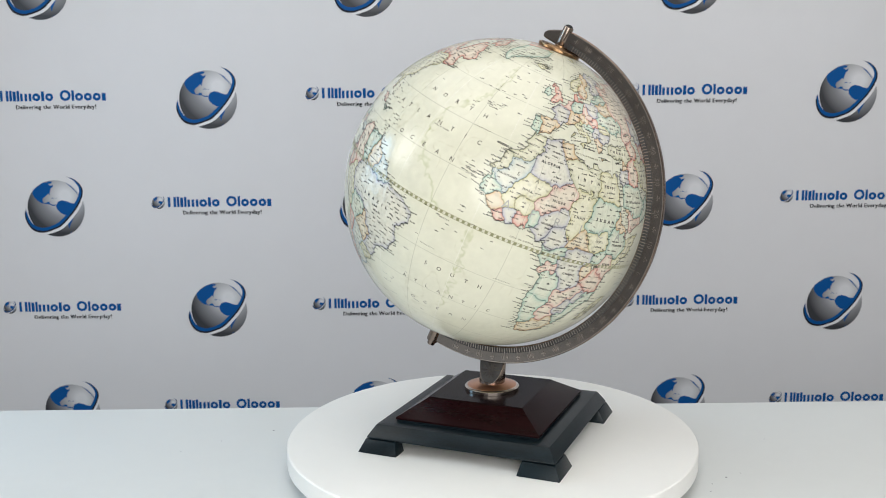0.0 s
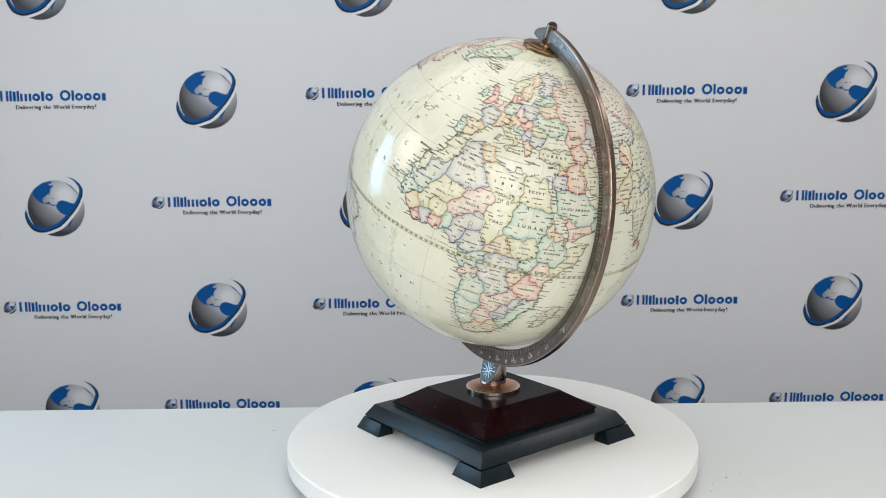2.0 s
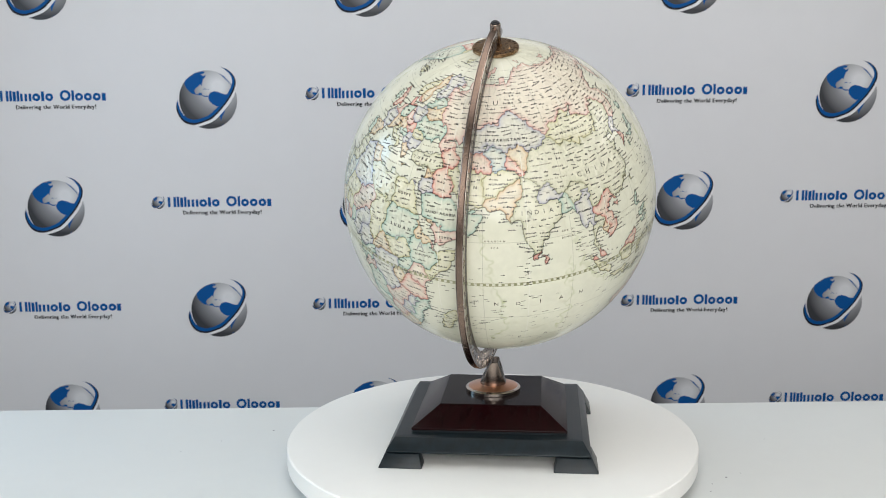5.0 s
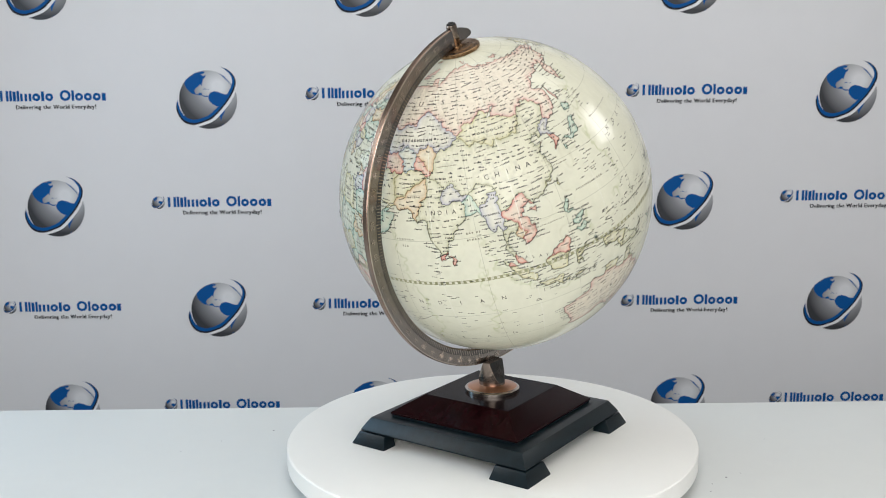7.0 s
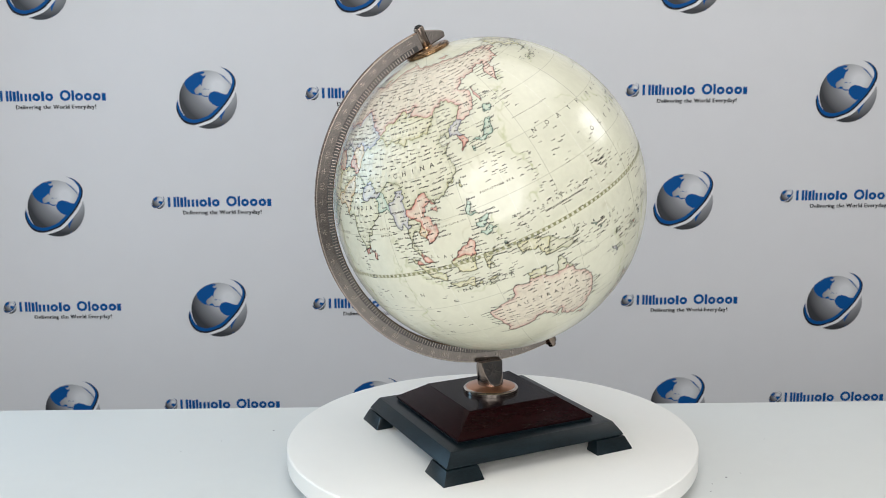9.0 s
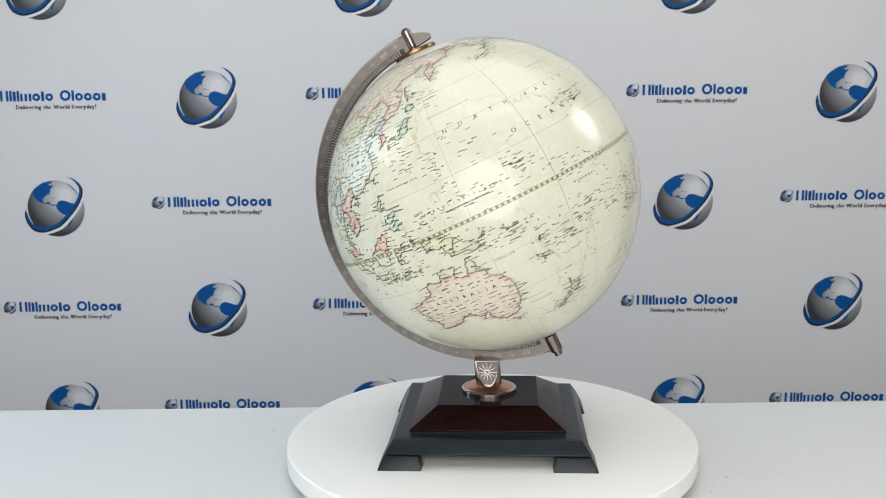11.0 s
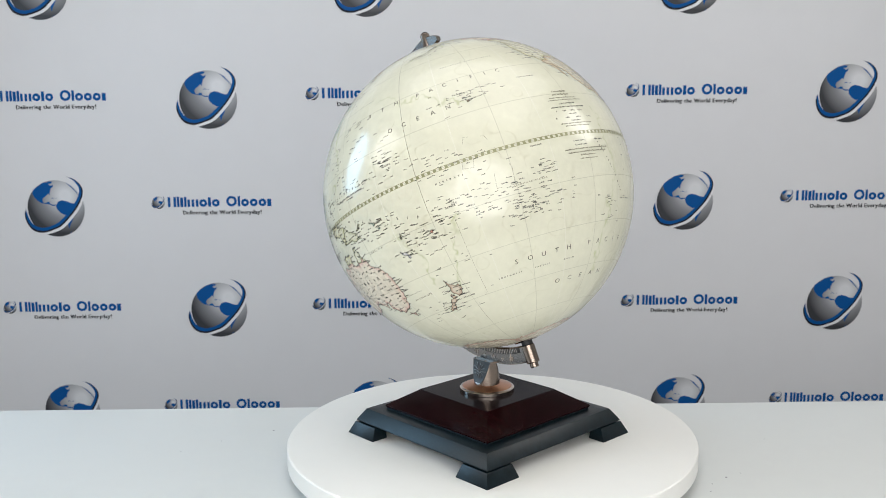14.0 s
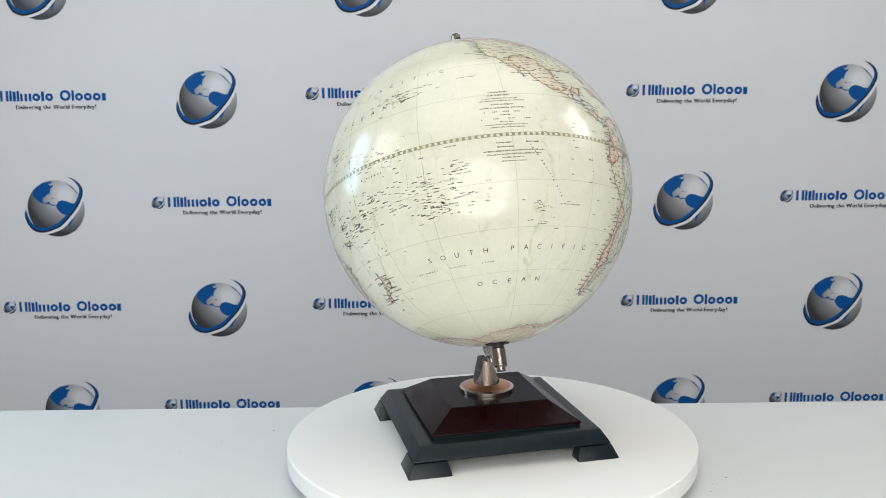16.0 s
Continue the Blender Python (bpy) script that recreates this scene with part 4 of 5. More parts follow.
def place_names(ball):
    big = [("country_name", (("ALGERIA", 2.5, 28, 1.5, 0.2), ("MAURITANIA", -10.5, 19.5, 1.1, 0.1), ("MALI", -2.5, 17.5, 1.2, 0.3), ("NIGER", 9.5, 17.3, 1.4, 0.3), ("CHAD", 18.5, 14.5, 1.4, 0.3),
                             ("EGYPT", 29.5, 26.6, 1.5, 0.3), ("SUDAN", 30, 15.5, 1.7, 0.9), ("NIGERIA", 8, 9.4, 1.1, 0.1), ("ETHIOPIA", 39.7, 8, 1.2, 0.15), ("KENYA", 37.8, 0.9, 1.2, 0.15))),
           ("country_name", (("TANZANIA", 35, -6.3, 1.1, 0.1), ("DEM. REP.", 23.2, -1.6, 0.9, 0.05), ("OF THE", 23.2, -3.1, 0.8, 0.05), ("CONGO", 23.2, -4.8, 1.3, 0.15), ("ANGOLA", 17.5, -12.3, 1.2, 0.2),
                             ("SPAIN", -3.8, 40, 1.1, 0.1), ("ITALY", 12.3, 43, 1.0, 0.05), ("CAMEROON", 12.4, 5.4, 0.95, 0.02), ("CENTRAL", 20.6, 8, 0.9, 0.05), ("AFRICAN", 20.6, 6.9, 0.9, 0.05), ("REPUBLIC", 20.6, 5.8, 0.9, 0.05), ("BOTSWANA", 24, -22.3, 1.0, 0.02), ("ZIMBABWE", 29.8, -19, 0.95, 0.02), ("BORNEO", 114, 0.8, 1.1, 0.2), ("SUMATRA", 102, -1.2, 0.8, 0.02), ("NAMIBIA", 17, -21, 1.1, 0.1), ("ZAMBIA", 26.5, -14, 1.2, 0.15), ("SOMALIA", 46, 5.3, 1.1, 0.1), ("SOUTH", 30, 8.4, 1.0, 0.15), ("SUDAN", 30, 6.6, 1.0, 0.15))),
           ("country_name", (("SAUDI ARABIA", 45, 23.2, 1.4, 0.2), ("YEMEN", 47.5, 15.6, 1.2, 0.3), ("IRAQ", 43.6, 33, 1.1, 0.15), ("SYRIA", 38.5, 35, 1.0, 0.1), ("TURKEY", 34, 39, 1.5, 0.7), ("IRAN", 54, 32.5, 1.6, 1.0),
                             ("AFGHANISTAN", 65.5, 33.6, 0.95, 0.02), ("PAKISTAN", 68.5, 29.3, 1.0, 0.08), ("KAZAKHSTAN", 68, 47.6, 1.5, 0.25), ("UZBEKISTAN", 64, 41.7, 0.9, 0.02))),
           ("country_name", (("UKRAINE", 31.5, 49, 1.2, 0.15), ("POLAND", 19.3, 52.1, 1.0, 0.1), ("BELARUS", 28, 53.6, 0.85, 0.02), ("ROMANIA", 25, 46, 0.9, 0.02), ("FRANCE", 2.5, 47, 1.0, 0.1), ("MOROCCO", -6.5, 31.8, 1.0, 0.05),
                             ("MONGOLIA", 103, 46.8, 1.4, 0.5), ("MYANMAR", 96.2, 21, 1.1, 0.05), ("THAILAND", 101.2, 16, 0.95, 0.02), ("LAOS", 103.5, 19.2, 0.9, 0.05))),
           ("country_name", (("VIETNAM", 108.4, 14.2, 0.9, 0.05), ("PHILIPPINES", 126.5, 13.2, 1.0, 0.05), ("JAPAN", 138, 37, 1.3, 0.1), ("VANUATU", 168.5, -15.5, 0.9, 0.05), ("SOLOMON", 160.5, -7.3, 0.9, 0.05), ("ISLANDS", 160.5, -8.8, 0.9, 0.05), ("NEW", 177, -41.4, 0.9, 0.05), ("ZEALAND", 179, -43, 0.9, 0.05),
                             ("FIJI", 178, -19.3, 0.9, 0.05), ("SAMOA", -172.5, -12.3, 1.0, 0.1), ("PALAU", 134.5, 8.3, 0.9, 0.05), ("FEDERATED STATES OF MICRONESIA", 151, 5.2, 0.9, 0.05))),
           ("country_name", (("MARSHALL", 170.5, 9.8, 0.9, 0.08), ("ISLANDS", 170.8, 8.2, 0.9, 0.08), ("FRENCH POLYNESIA", -145, -19.9, 0.9, 0.1), ("KIRIBATI", -170, -4.2, 1.0, 0.9), ("PERU", -75, -10, 1.3, 0.4), ("BRAZIL", -52, -9, 1.8, 1.8), ("LIBYA", 17.5, 26.8, 1.6, 2.2))),
           ("sea_name", (("ARABIAN", 64, 15.6, 1.0, 0.5), ("SEA", 64, 13.4, 1.0, 0.5), ("BAY OF", 89, 16.5, 1.1, 0.25), ("BENGAL", 89, 14.3, 1.1, 0.25), ("PHILIPPINE SEA", 132.5, 19, 1.1, 0.4), ("GULF OF GUINEA", 2, 1.8, 0.9, 0.15),
                         ("CORAL SEA", 154, -15.5, 1.0, 0.3), ("TASMAN SEA", 160, -37, 1.0, 0.3), ("TUAMOTU ARCHIPELAGO", -145, -12.4, 0.75, 0.2), ("BLACK SEA", 34.5, 43.4, 0.8, 0.2)))]
    for name, rows in big:
        for text, lon, lat, size, gap in rows:
            map_label(ball, name, text, lon, lat, size, gap, mat=INK_PALE if name == "sea_name" else None)
    city_names(ball)
    seas = (("NORTH", -55, 34.2, -27.5, 34.2, 1.5), ("ATLANTIC", -64.6, 25, -24.2, 25.2, 1.5), ("OCEAN", -54, 16.3, -30, 16.5, 1.5), ("SOUTH", -24.5, -19.3, -3.8, -19.3, 1.5), ("ATLANTIC", -32, -29, 3.6, -28.2, 1.4), ("OCEAN", -27.1, -37.4, -2.7, -37.4, 1.4),
            ("INDIAN", 56.8, -8, 93.5, -8.4, 1.5), ("OCEAN", 52, -29, 93.5, -28, 1.5), ("NORTH", 153.5, 29.2, 178.5, 29.2, 1.5), ("PACIFIC", -172.5, 28.6, -140.8, 29, 1.5), ("OCEAN", 174.9, 19.3, 196.9, 19.3, 1.6),
            ("SOUTH", -156.7, -36.6, -133.3, -36.6, 1.7), ("PACIFIC", -122.5, -36.7, -88.6, -36.7, 1.7), ("OCEAN", -138.2, -48.5, -109.1, -48.5, 1.7))
    lands = (("RUSSIA", 48.7, 60.7, 128.8, 61.3, 1.8), ("CHINA", 97.5, 32.6, 113.5, 32.6, 1.6), ("INDIA", 73.5, 24.2, 83.8, 24.0, 1.4), ("INDONESIA", 107, -9.6, 126, -9.4, 1.3), ("MALAYSIA", 101.5, 5.2, 117, 1.5, 1.0),
             ("SAHARA", -7.2, 21.3, 27.6, 21.3, 1.3), ("AUSTRALIA", 123.5, -22.6, 146, -23.9, 1.5), ("MELANESIA", 147, -2.6, 176, -11.5, 0.9), ("CAROLINE ISLANDS", 138, 7.2, 163, 6.8, 0.8), ("HAWAII", -160, 23.2, -154, 22.6, 0.9))
    spread_label(ball, "continent_letter", "AFRICA", -7, 10.9, 38.6, 11.1, 2.9, INK_FAINT)
    for text, *where in seas:
        spread_label(ball, "ocean_letter", text, *where, INK_BROWN)
    for text, *where in lands:
        spread_label(ball, "region_letter", text.replace(" ", ""), *where)
    fine = (("SOUTHWEST", -160.5, -40.7, 0.8, 0.5), ("PACIFIC", -146, -40.7, 0.8, 0.5), ("BASIN", -133, -40.7, 0.8, 0.5), ("EQUATOR", -140, -1.7, 0.7, 0.2), ("EQUATOR", -24, -1.7, 0.7, 0.2), ("TROPIC OF CAPRICORN", -100, -22.8, 0.6, 0.1),
            ("TROPIC OF CANCER", -132, 24, 0.6, 0.1), ("TROPIC OF CANCER", -40, 24, 0.6, 0.1), ("SEYCHELLES", 55.5, -7.2, 0.7, 0.25), ("EAST PACIFIC RISE", -109, -12, 0.9, 0.9),
            ("SCALE 1:41,808,000", -121.5, 10.9, 0.8, 0.08), ("1 CENTIMETER=418 KILOMETERS; 1 INCH=660 MILES", -121.5, 9.6, 0.7, 0.02), ("0     500    1000   1500", -122, 8.1, 0.8, 0.25), ("KILOMETERS", -121, 6.9, 0.6, 0.05),
            ("0       500      1000      1500", -121, 5.6, 0.8, 0.3), ("STATUTE MILES", -121, 4.4, 0.6, 0.05), ("Country capital", -123, -2.6, 0.8, 0.02), ("Other capital", -113.5, -2.6, 0.8, 0.02), ("Research station", -122.5, -4.0, 0.8, 0.02))
    for text, lon, lat, size, gap in fine:
        map_label(ball, "map_note", text, lon, lat, size, gap, -58 if text.startswith("EAST") else 0)
    # the map maker's block, unread
    bars(ball, "imprint", [(-125.5, 15.6, 6.4, 0.72), (-126, 14.3, 7.4, 0.72), (-128, 13.1, 12, 0.45), (-129, 12.2, 15, 0.45), (-128, 3.3, 14, 0.45), (-126.5, 2.4, 11, 0.45),
                           (-130, -5.6, 20, 0.5), (-129, -6.7, 18, 0.5), (-124, -7.8, 7, 0.5), (-124.5, -8.9, 8, 0.4)], INK_PALE, tilt=0.0)
    # towns and islands, unread
    rng = np.random.default_rng(11)
    spots = []
    crowd = field(rng, NX, NY, 90) + 0.55
    dense = np.argwhere(LAND & (np.abs(LAT) < 74))
    rng.shuffle(dense)
    taken = np.zeros((NY, NX), bool)
    for lon, lat, wide, tall in RESERVED:
        c = wide / max(math.cos(radians(lat)), 0.2) + 0.3
        cols = np.arange(int((lon - c + 180) / STEP), int((lon + c + 180) / STEP)) % NX
        taken[int((lat - tall + 90) / STEP) - 1:int((lat + tall + 90) / STEP) + 2, cols] = True
    for j, i in dense:
        lat, lon = LAT[j, i], LON[j, i]
        busy = (100 < lon < 122 and 21 < lat < 42) or (-10 < lon < 42 and 36 < lat < 58) or (72 < lon < 92 and 8 < lat < 30) or (-125 < lon < -70 and 15 < lat < 48)
        if crowd[j, i] < 0.1 * rng.normal() and not busy:
            continue
        bare = (lat > 58 and lon > 60) or (18 < lat < 31 and -12 < lon < 34) or (-31 < lat < -17 and 119 < lon < 145) or (17 < lat < 27 and 43 < lon < 55) or (lat > 60 and lon < -20)
        if rng.random() > math.cos(radians(lat)) * 1.1 or (bare and rng.random() < 0.80):
            continue
        length = rng.choice((1.0, 1.4, 1.8, 2.3, 2.8, 3.6)) * rng.uniform(0.9, 1.15)
        c = int(length / STEP / max(math.cos(radians(lat)), 0.2))
        block = taken[max(j - 2, 0):j + 4, np.arange(i - 3, i + c + 4) % NX]
        if block.any():
            continue
        taken[max(j - 1, 0):j + 3, np.arange(i - 1, i + c + 2) % NX] = True
        spots.append((lon, lat, length, rng.choice((0.46, 0.52, 0.56, 0.64))))
        if len(spots) > 3400:
            break
    bars(ball, "town_lettering", spots)
    # names of harbours stand out to sea
    shore = np.argwhere(LAND & ~(np.roll(LAND, 2, 1) & np.roll(LAND, -2, 1)) & (np.abs(LAT) < 72))
    rng.shuffle(shore)
    ports = []
    for j, i in shore:
        lat, lon = LAT[j, i], LON[j, i]
        length, squeeze = rng.uniform(1.4, 3.6), max(math.cos(radians(lat)), 0.2)
        if LAND[j, (i + 3) % NX]:
            i = int(i - length / STEP / squeeze)
            lon -= length / squeeze + 0.2
        c = int(length / STEP / squeeze)
        cols = np.arange(i - 1, i + c + 2) % NX
        if taken[max(j - 1, 0):j + 3, cols].any():
            continue
        taken[max(j - 1, 0):j + 3, cols] = True
        ports.append((lon, lat, length, rng.choice((0.44, 0.48, 0.52))))
        if len(ports) > 1300:
            break
    bars(ball, "harbour_lettering", ports)
    isles = []
    for lon, lat, sx, sy, count in ((170, 9, 5, 4, 22), (150, 7, 12, 3, 26), (160, -9, 7, 3, 26), (168, -17, 4, 5, 22), (178, -17, 4, 3, 20), (-173, -13, 5, 5, 26), (-160, -12, 8, 8, 30), (-145, -17, 9, 5, 60), (-150, -22, 6, 2, 12),
                                    (-140, -9, 3, 2, 14), (-172, 1, 8, 4, 24), (-158, 21, 8, 3, 24), (145, 15, 3, 5, 14), (135, 6, 4, 4, 12), (127, 0, 5, 5, 30), (120, -9, 8, 2, 26), (-16, 28, 3, 1.5, 10), (-24, 15, 2, 2, 12), (-27, 38.5, 3, 1.5, 10), (-62, 14, 3, 6, 26),
                                    (-75, 23, 4, 4, 22), (56, -8, 8, 5, 22), (73, 3, 1.5, 6, 14), (93, 9, 1.5, 5, 14), (57, -20, 4, 2, 10), (135, 25, 6, 5, 24), (150, 45, 5, 4, 18), (-150, 57, 10, 4, 24), (-172, 52, 9, 2, 20), (-78, 5, 4, 8, 20), (-95, -5, 10, 10, 12), (-110, -25, 14, 4, 16), (-75, -35, 4, 14, 34), (-45, -35, 10, 12, 14),
                                    (165, -45, 14, 5, 18), (180, -28, 8, 8, 14), (-20, 0, 20, 10, 16), (-30, 45, 14, 8, 22), (75, -15, 20, 15, 30), (100, -20, 14, 10, 14), (155, 20, 14, 10, 24), (-20, 66, 8, 3, 18), (20, 76, 14, 4, 20)):
        for _ in range(int(count * 1.25)):
            isles.append((lon + rng.normal() * sx * 0.75, lat + rng.normal() * sy * 0.75, rng.uniform(0.7, 1.9), rng.choice((0.32, 0.36, 0.40))))
    bars(ball, "island_lettering", isles, tilt=0.04)
    # the line where the date changes
    track = [(180, y) for y in np.arange(-60, -46, 2)] + [(180 + 7.5, y) for y in np.arange(-44, -15, 2)] + [(180, y) for y in np.arange(-12, 48, 2)] + [(180 - 9, 52), (180, 58), (180 + 9, 64), (180, 70)]
    verts, quads = [], []
    for k, ((x0, y0), (x1, y1)) in enumerate(zip(track, track[1:])):
        w = 0.04
        verts.append(on_ball((x0 - w, x0 + w, x1 + w, x1 - w), (y0, y0, y1, y1), RADIUS + 0.00018))
        quads.append((4 * k, 4 * k + 1, 4 * k + 2, 4 * k + 3))
    for bounds in BOUNDS:
        for (x0, y0), (x1, y1) in zip(bounds, bounds[1:]):
            k, w = len(verts), 0.035
            nx, ny = (y0 - y1), (x1 - x0)
            long = math.hypot(nx, ny)
            nx, ny = nx / long * w, ny / long * w
            verts.append(on_ball((x0 - nx, x0 + nx, x1 + nx, x1 - nx), (y0 - ny, y0 + ny, y1 + ny, y1 - ny), RADIUS + 0.00018))
            quads.append((4 * k, 4 * k + 1, 4 * k + 2, 4 * k + 3))
    ob = new("date_line", mesh_from("date_line", np.concatenate(verts), quads, INK_PALE))
    ob.parent = ball


# ---------------------------------------------------------------- the globe
def foot(parent, m):
    """A corner foot: two short arms with sloping faces and ends."""
    bm = bmesh.new()
    length, wide, high = 0.042, 0.019, 0.0125
    o, i = 0.1034, 0.0975
    low = [(o, o), (o - length, o), (o - length, o - wide), (o - wide, o - wide), (o - wide, o - length), (o, o - length)]
    top = [(i, i), (o - length + 0.0034, i), (o - length + 0.0034, o - wide), (o - wide, o - wide), (o - wide, o - length + 0.0034), (i, o - length + 0.0034)]
    a = [bm.verts.new((x, y, 0.0)) for x, y in low]
    b = [bm.verts.new((x, y, high)) for x, y in top]
    bm.faces.new(a)
    bm.faces.new(b[::-1])
    for k in range(6):
        bm.faces.new((a[k], b[k], b[(k + 1) % 6], a[(k + 1) % 6]))
    bmesh.ops.recalc_face_normals(bm, faces=bm.faces[:])
    bmesh.ops.bevel(bm, geom=bm.edges[:], offset=0.0009, segments=2, affect="EDGES", profile=0.6)
    bmesh.ops.transform(bm, matrix=m, verts=bm.verts[:])
    return smooth(part("foot", bm, BLACK_WOOD, parent), 25)


def arm_frame():
    """The globe's own axes in the stand: z to the north pole, x to the arm."""
    t = radians(TILT)
    n = Vector((math.sin(t), 0, math.cos(t)))
    x = Vector((math.cos(t), 0, -math.sin(t)))
    y = n.cross(x)
    m = Matrix((x, y, n)).transposed().to_4x4()
    return Matrix.Translation(CENTRE) @ Matrix.Rotation(radians(TWIST), 4, "Z") @ m


def ring_piece(a0, a1, r0, r1, y0, y1, steps, bevel=0.0, end=None):
    """A bar bent round the y axis from latitude a0 to a1; end: the radii that it narrows to."""
    bm = bmesh.new()
    rows = []
    for k in range(steps + 1):
        f = k / steps
        a = radians(a0 + (a1 - a0) * f)
        c, s = math.cos(a), math.sin(a)
        g = 0.8 * f + 0.2 * f ** 8 if end else 0
        p0, p1 = (r0 + (end[0] - r0) * g, r1 + (end[1] - r1) * g) if end else (r0, r1)
        b = bevel
        prof = [(p0 + b, y0), (p1 - b, y0), (p1, y0 + b), (p1, y1 - b), (p1 - b, y1), (p0 + b, y1), (p0, y1 - b), (p0, y0 + b)]
        rows.append([bm.verts.new((r * c, y, r * s)) for r, y in prof])
    for p, q in zip(rows, rows[1:]):
        for k in range(8):
            bm.faces.new((p[k], p[(k + 1) % 8], q[(k + 1) % 8], q[k]))
    bm.faces.new(rows[0][::-1])
    bm.faces.new(rows[-1])
    bmesh.ops.recalc_face_normals(bm, faces=bm.faces[:])
    return bm


ARM_IN, ARM_OUT, ARM_HALF = 0.1562, 0.1732, 0.0028


def raised(shapes, side, r_mid, lat, high=0.0004):
    """Flat shapes (corners, triangles) set proud on a face of the arm at a latitude, their tops outward."""
    bm = bmesh.new()
    a = radians(lat)
    out = Vector((math.cos(a), 0, math.sin(a)))
    along = Vector((math.sin(a), 0, -math.cos(a))) * side
    y0 = -side * (ARM_HALF + 0.0001)
    for v, f in shapes:
        def put(lift):
            return [bm.verts.new(Vector((0, y0 - side * lift, 0)) + out * (r_mid + q[1]) + along * q[0]) for q in v]
        top, low = put(high), put(0.0)
        rim = {}
        for t in f:
            bm.faces.new([top[k] for k in t])
            for p, q in ((t[0], t[1]), (t[1], t[2]), (t[2], t[0])):
                if (q, p) in rim:
                    del rim[(q, p)]
                else:
                    rim[(p, q)] = 1
        for p, q in rim:
            bm.faces.new((top[q], top[p], low[p], low[q]))
    bmesh.ops.recalc_face_normals(bm, faces=bm.faces[:])
    return bm


def bar_shape(x0, y0, x1, y1):
    return np.array(((x0, y0), (x1, y0), (x1, y1), (x0, y1))), [(0, 1, 2), (0, 2, 3)]


def meridian_arm(thing, m):
    arm = part("meridian_arm", ring_piece(-90, 91, ARM_IN, ARM_OUT, -ARM_HALF, ARM_HALF, 200, 0.0009), BRONZE, thing, "antique bronze half-circle arm with raised degree marks")
    arm.matrix_local = m @ Matrix.Rotation(radians(ARM_TURN), 4, "Z")
    smooth(arm)
    tip = smooth(part("arm_tip", ring_piece(91, 97.2, 0.1566, ARM_OUT - 0.0010, -ARM_HALF + 0.0003, ARM_HALF - 0.0003, 20, 0.0009, (0.1602, 0.1648)), BRONZE_DARK, arm))
    band = 0.0001
    for side in (1, -1):
        y = -side * ARM_HALF
        y0, y1 = sorted((y, y - side * band))
        part("face_inlay", ring_piece(-88, 90.8, ARM_IN + 0.0012, ARM_OUT - 0.0014, y0, y1, 180), BRONZE_DARK, arm, "dark patina between the raised marks")
        part("tick_band", ring_piece(-86, 87, ARM_IN + 0.0010, ARM_IN + 0.0062, *sorted((y, y - side * 0.00022)), 180), PATINA_MID, arm, "darker band behind the degree ticks")
        ticks = []
        for lat in range(-84, 86):
            long = 0.0052 if lat % 5 == 0 else 0.0042
            ticks.append(raised([bar_shape(-0.0004, 0, 0.0004, long)], side, ARM_IN + 0.0012, lat, 0.00035))
        tagged(part("degree_scale", joined(ticks), BRONZE_PALE, arm), kind="stuff")
        rims = [ring_piece(-86, 87, ARM_OUT - 0.0016, ARM_OUT - 0.0006, *sorted((y, y - side * 0.0004)), 180)]
        part("raised_rim", joined(rims), BRONZE_PALE, arm)
        for lat in range(-80, 81, 10):
            text = str(abs(lat))
            if len(text) == 2:
                shapes = []
                for ch, x in ((text[0], -0.0024), (text[1], 0.0024)):
                    v, f = text_shape(ch, 0.0043)
                    shapes.append((v + (x, 0), f))
                shapes.append(bar_shape(-0.0002, -0.0044, 0.0002, 0.0022))
            else:
                shapes = [text_shape(text, 0.0038)]
            part("numeral", raised(shapes, side, 0.1672, lat), BRONZE_PALE, arm)
        for lat in range(-75, 86, 10):
            s = 0.0017
            shapes = [bar_shape(-0.0003, -s, 0.0003, s), bar_shape(-s, -0.0003, s, 0.0003), bar_shape(-0.0009, s, 0.0009, s + 0.0007), bar_shape(-s - 0.0006, -0.0008, -s, 0.0008), bar_shape(s, -0.0008, s + 0.0006, 0.0008)]
            part("cross_mark", raised(shapes, side, 0.1670, lat), BRONZE_PALE, arm)
    return arm


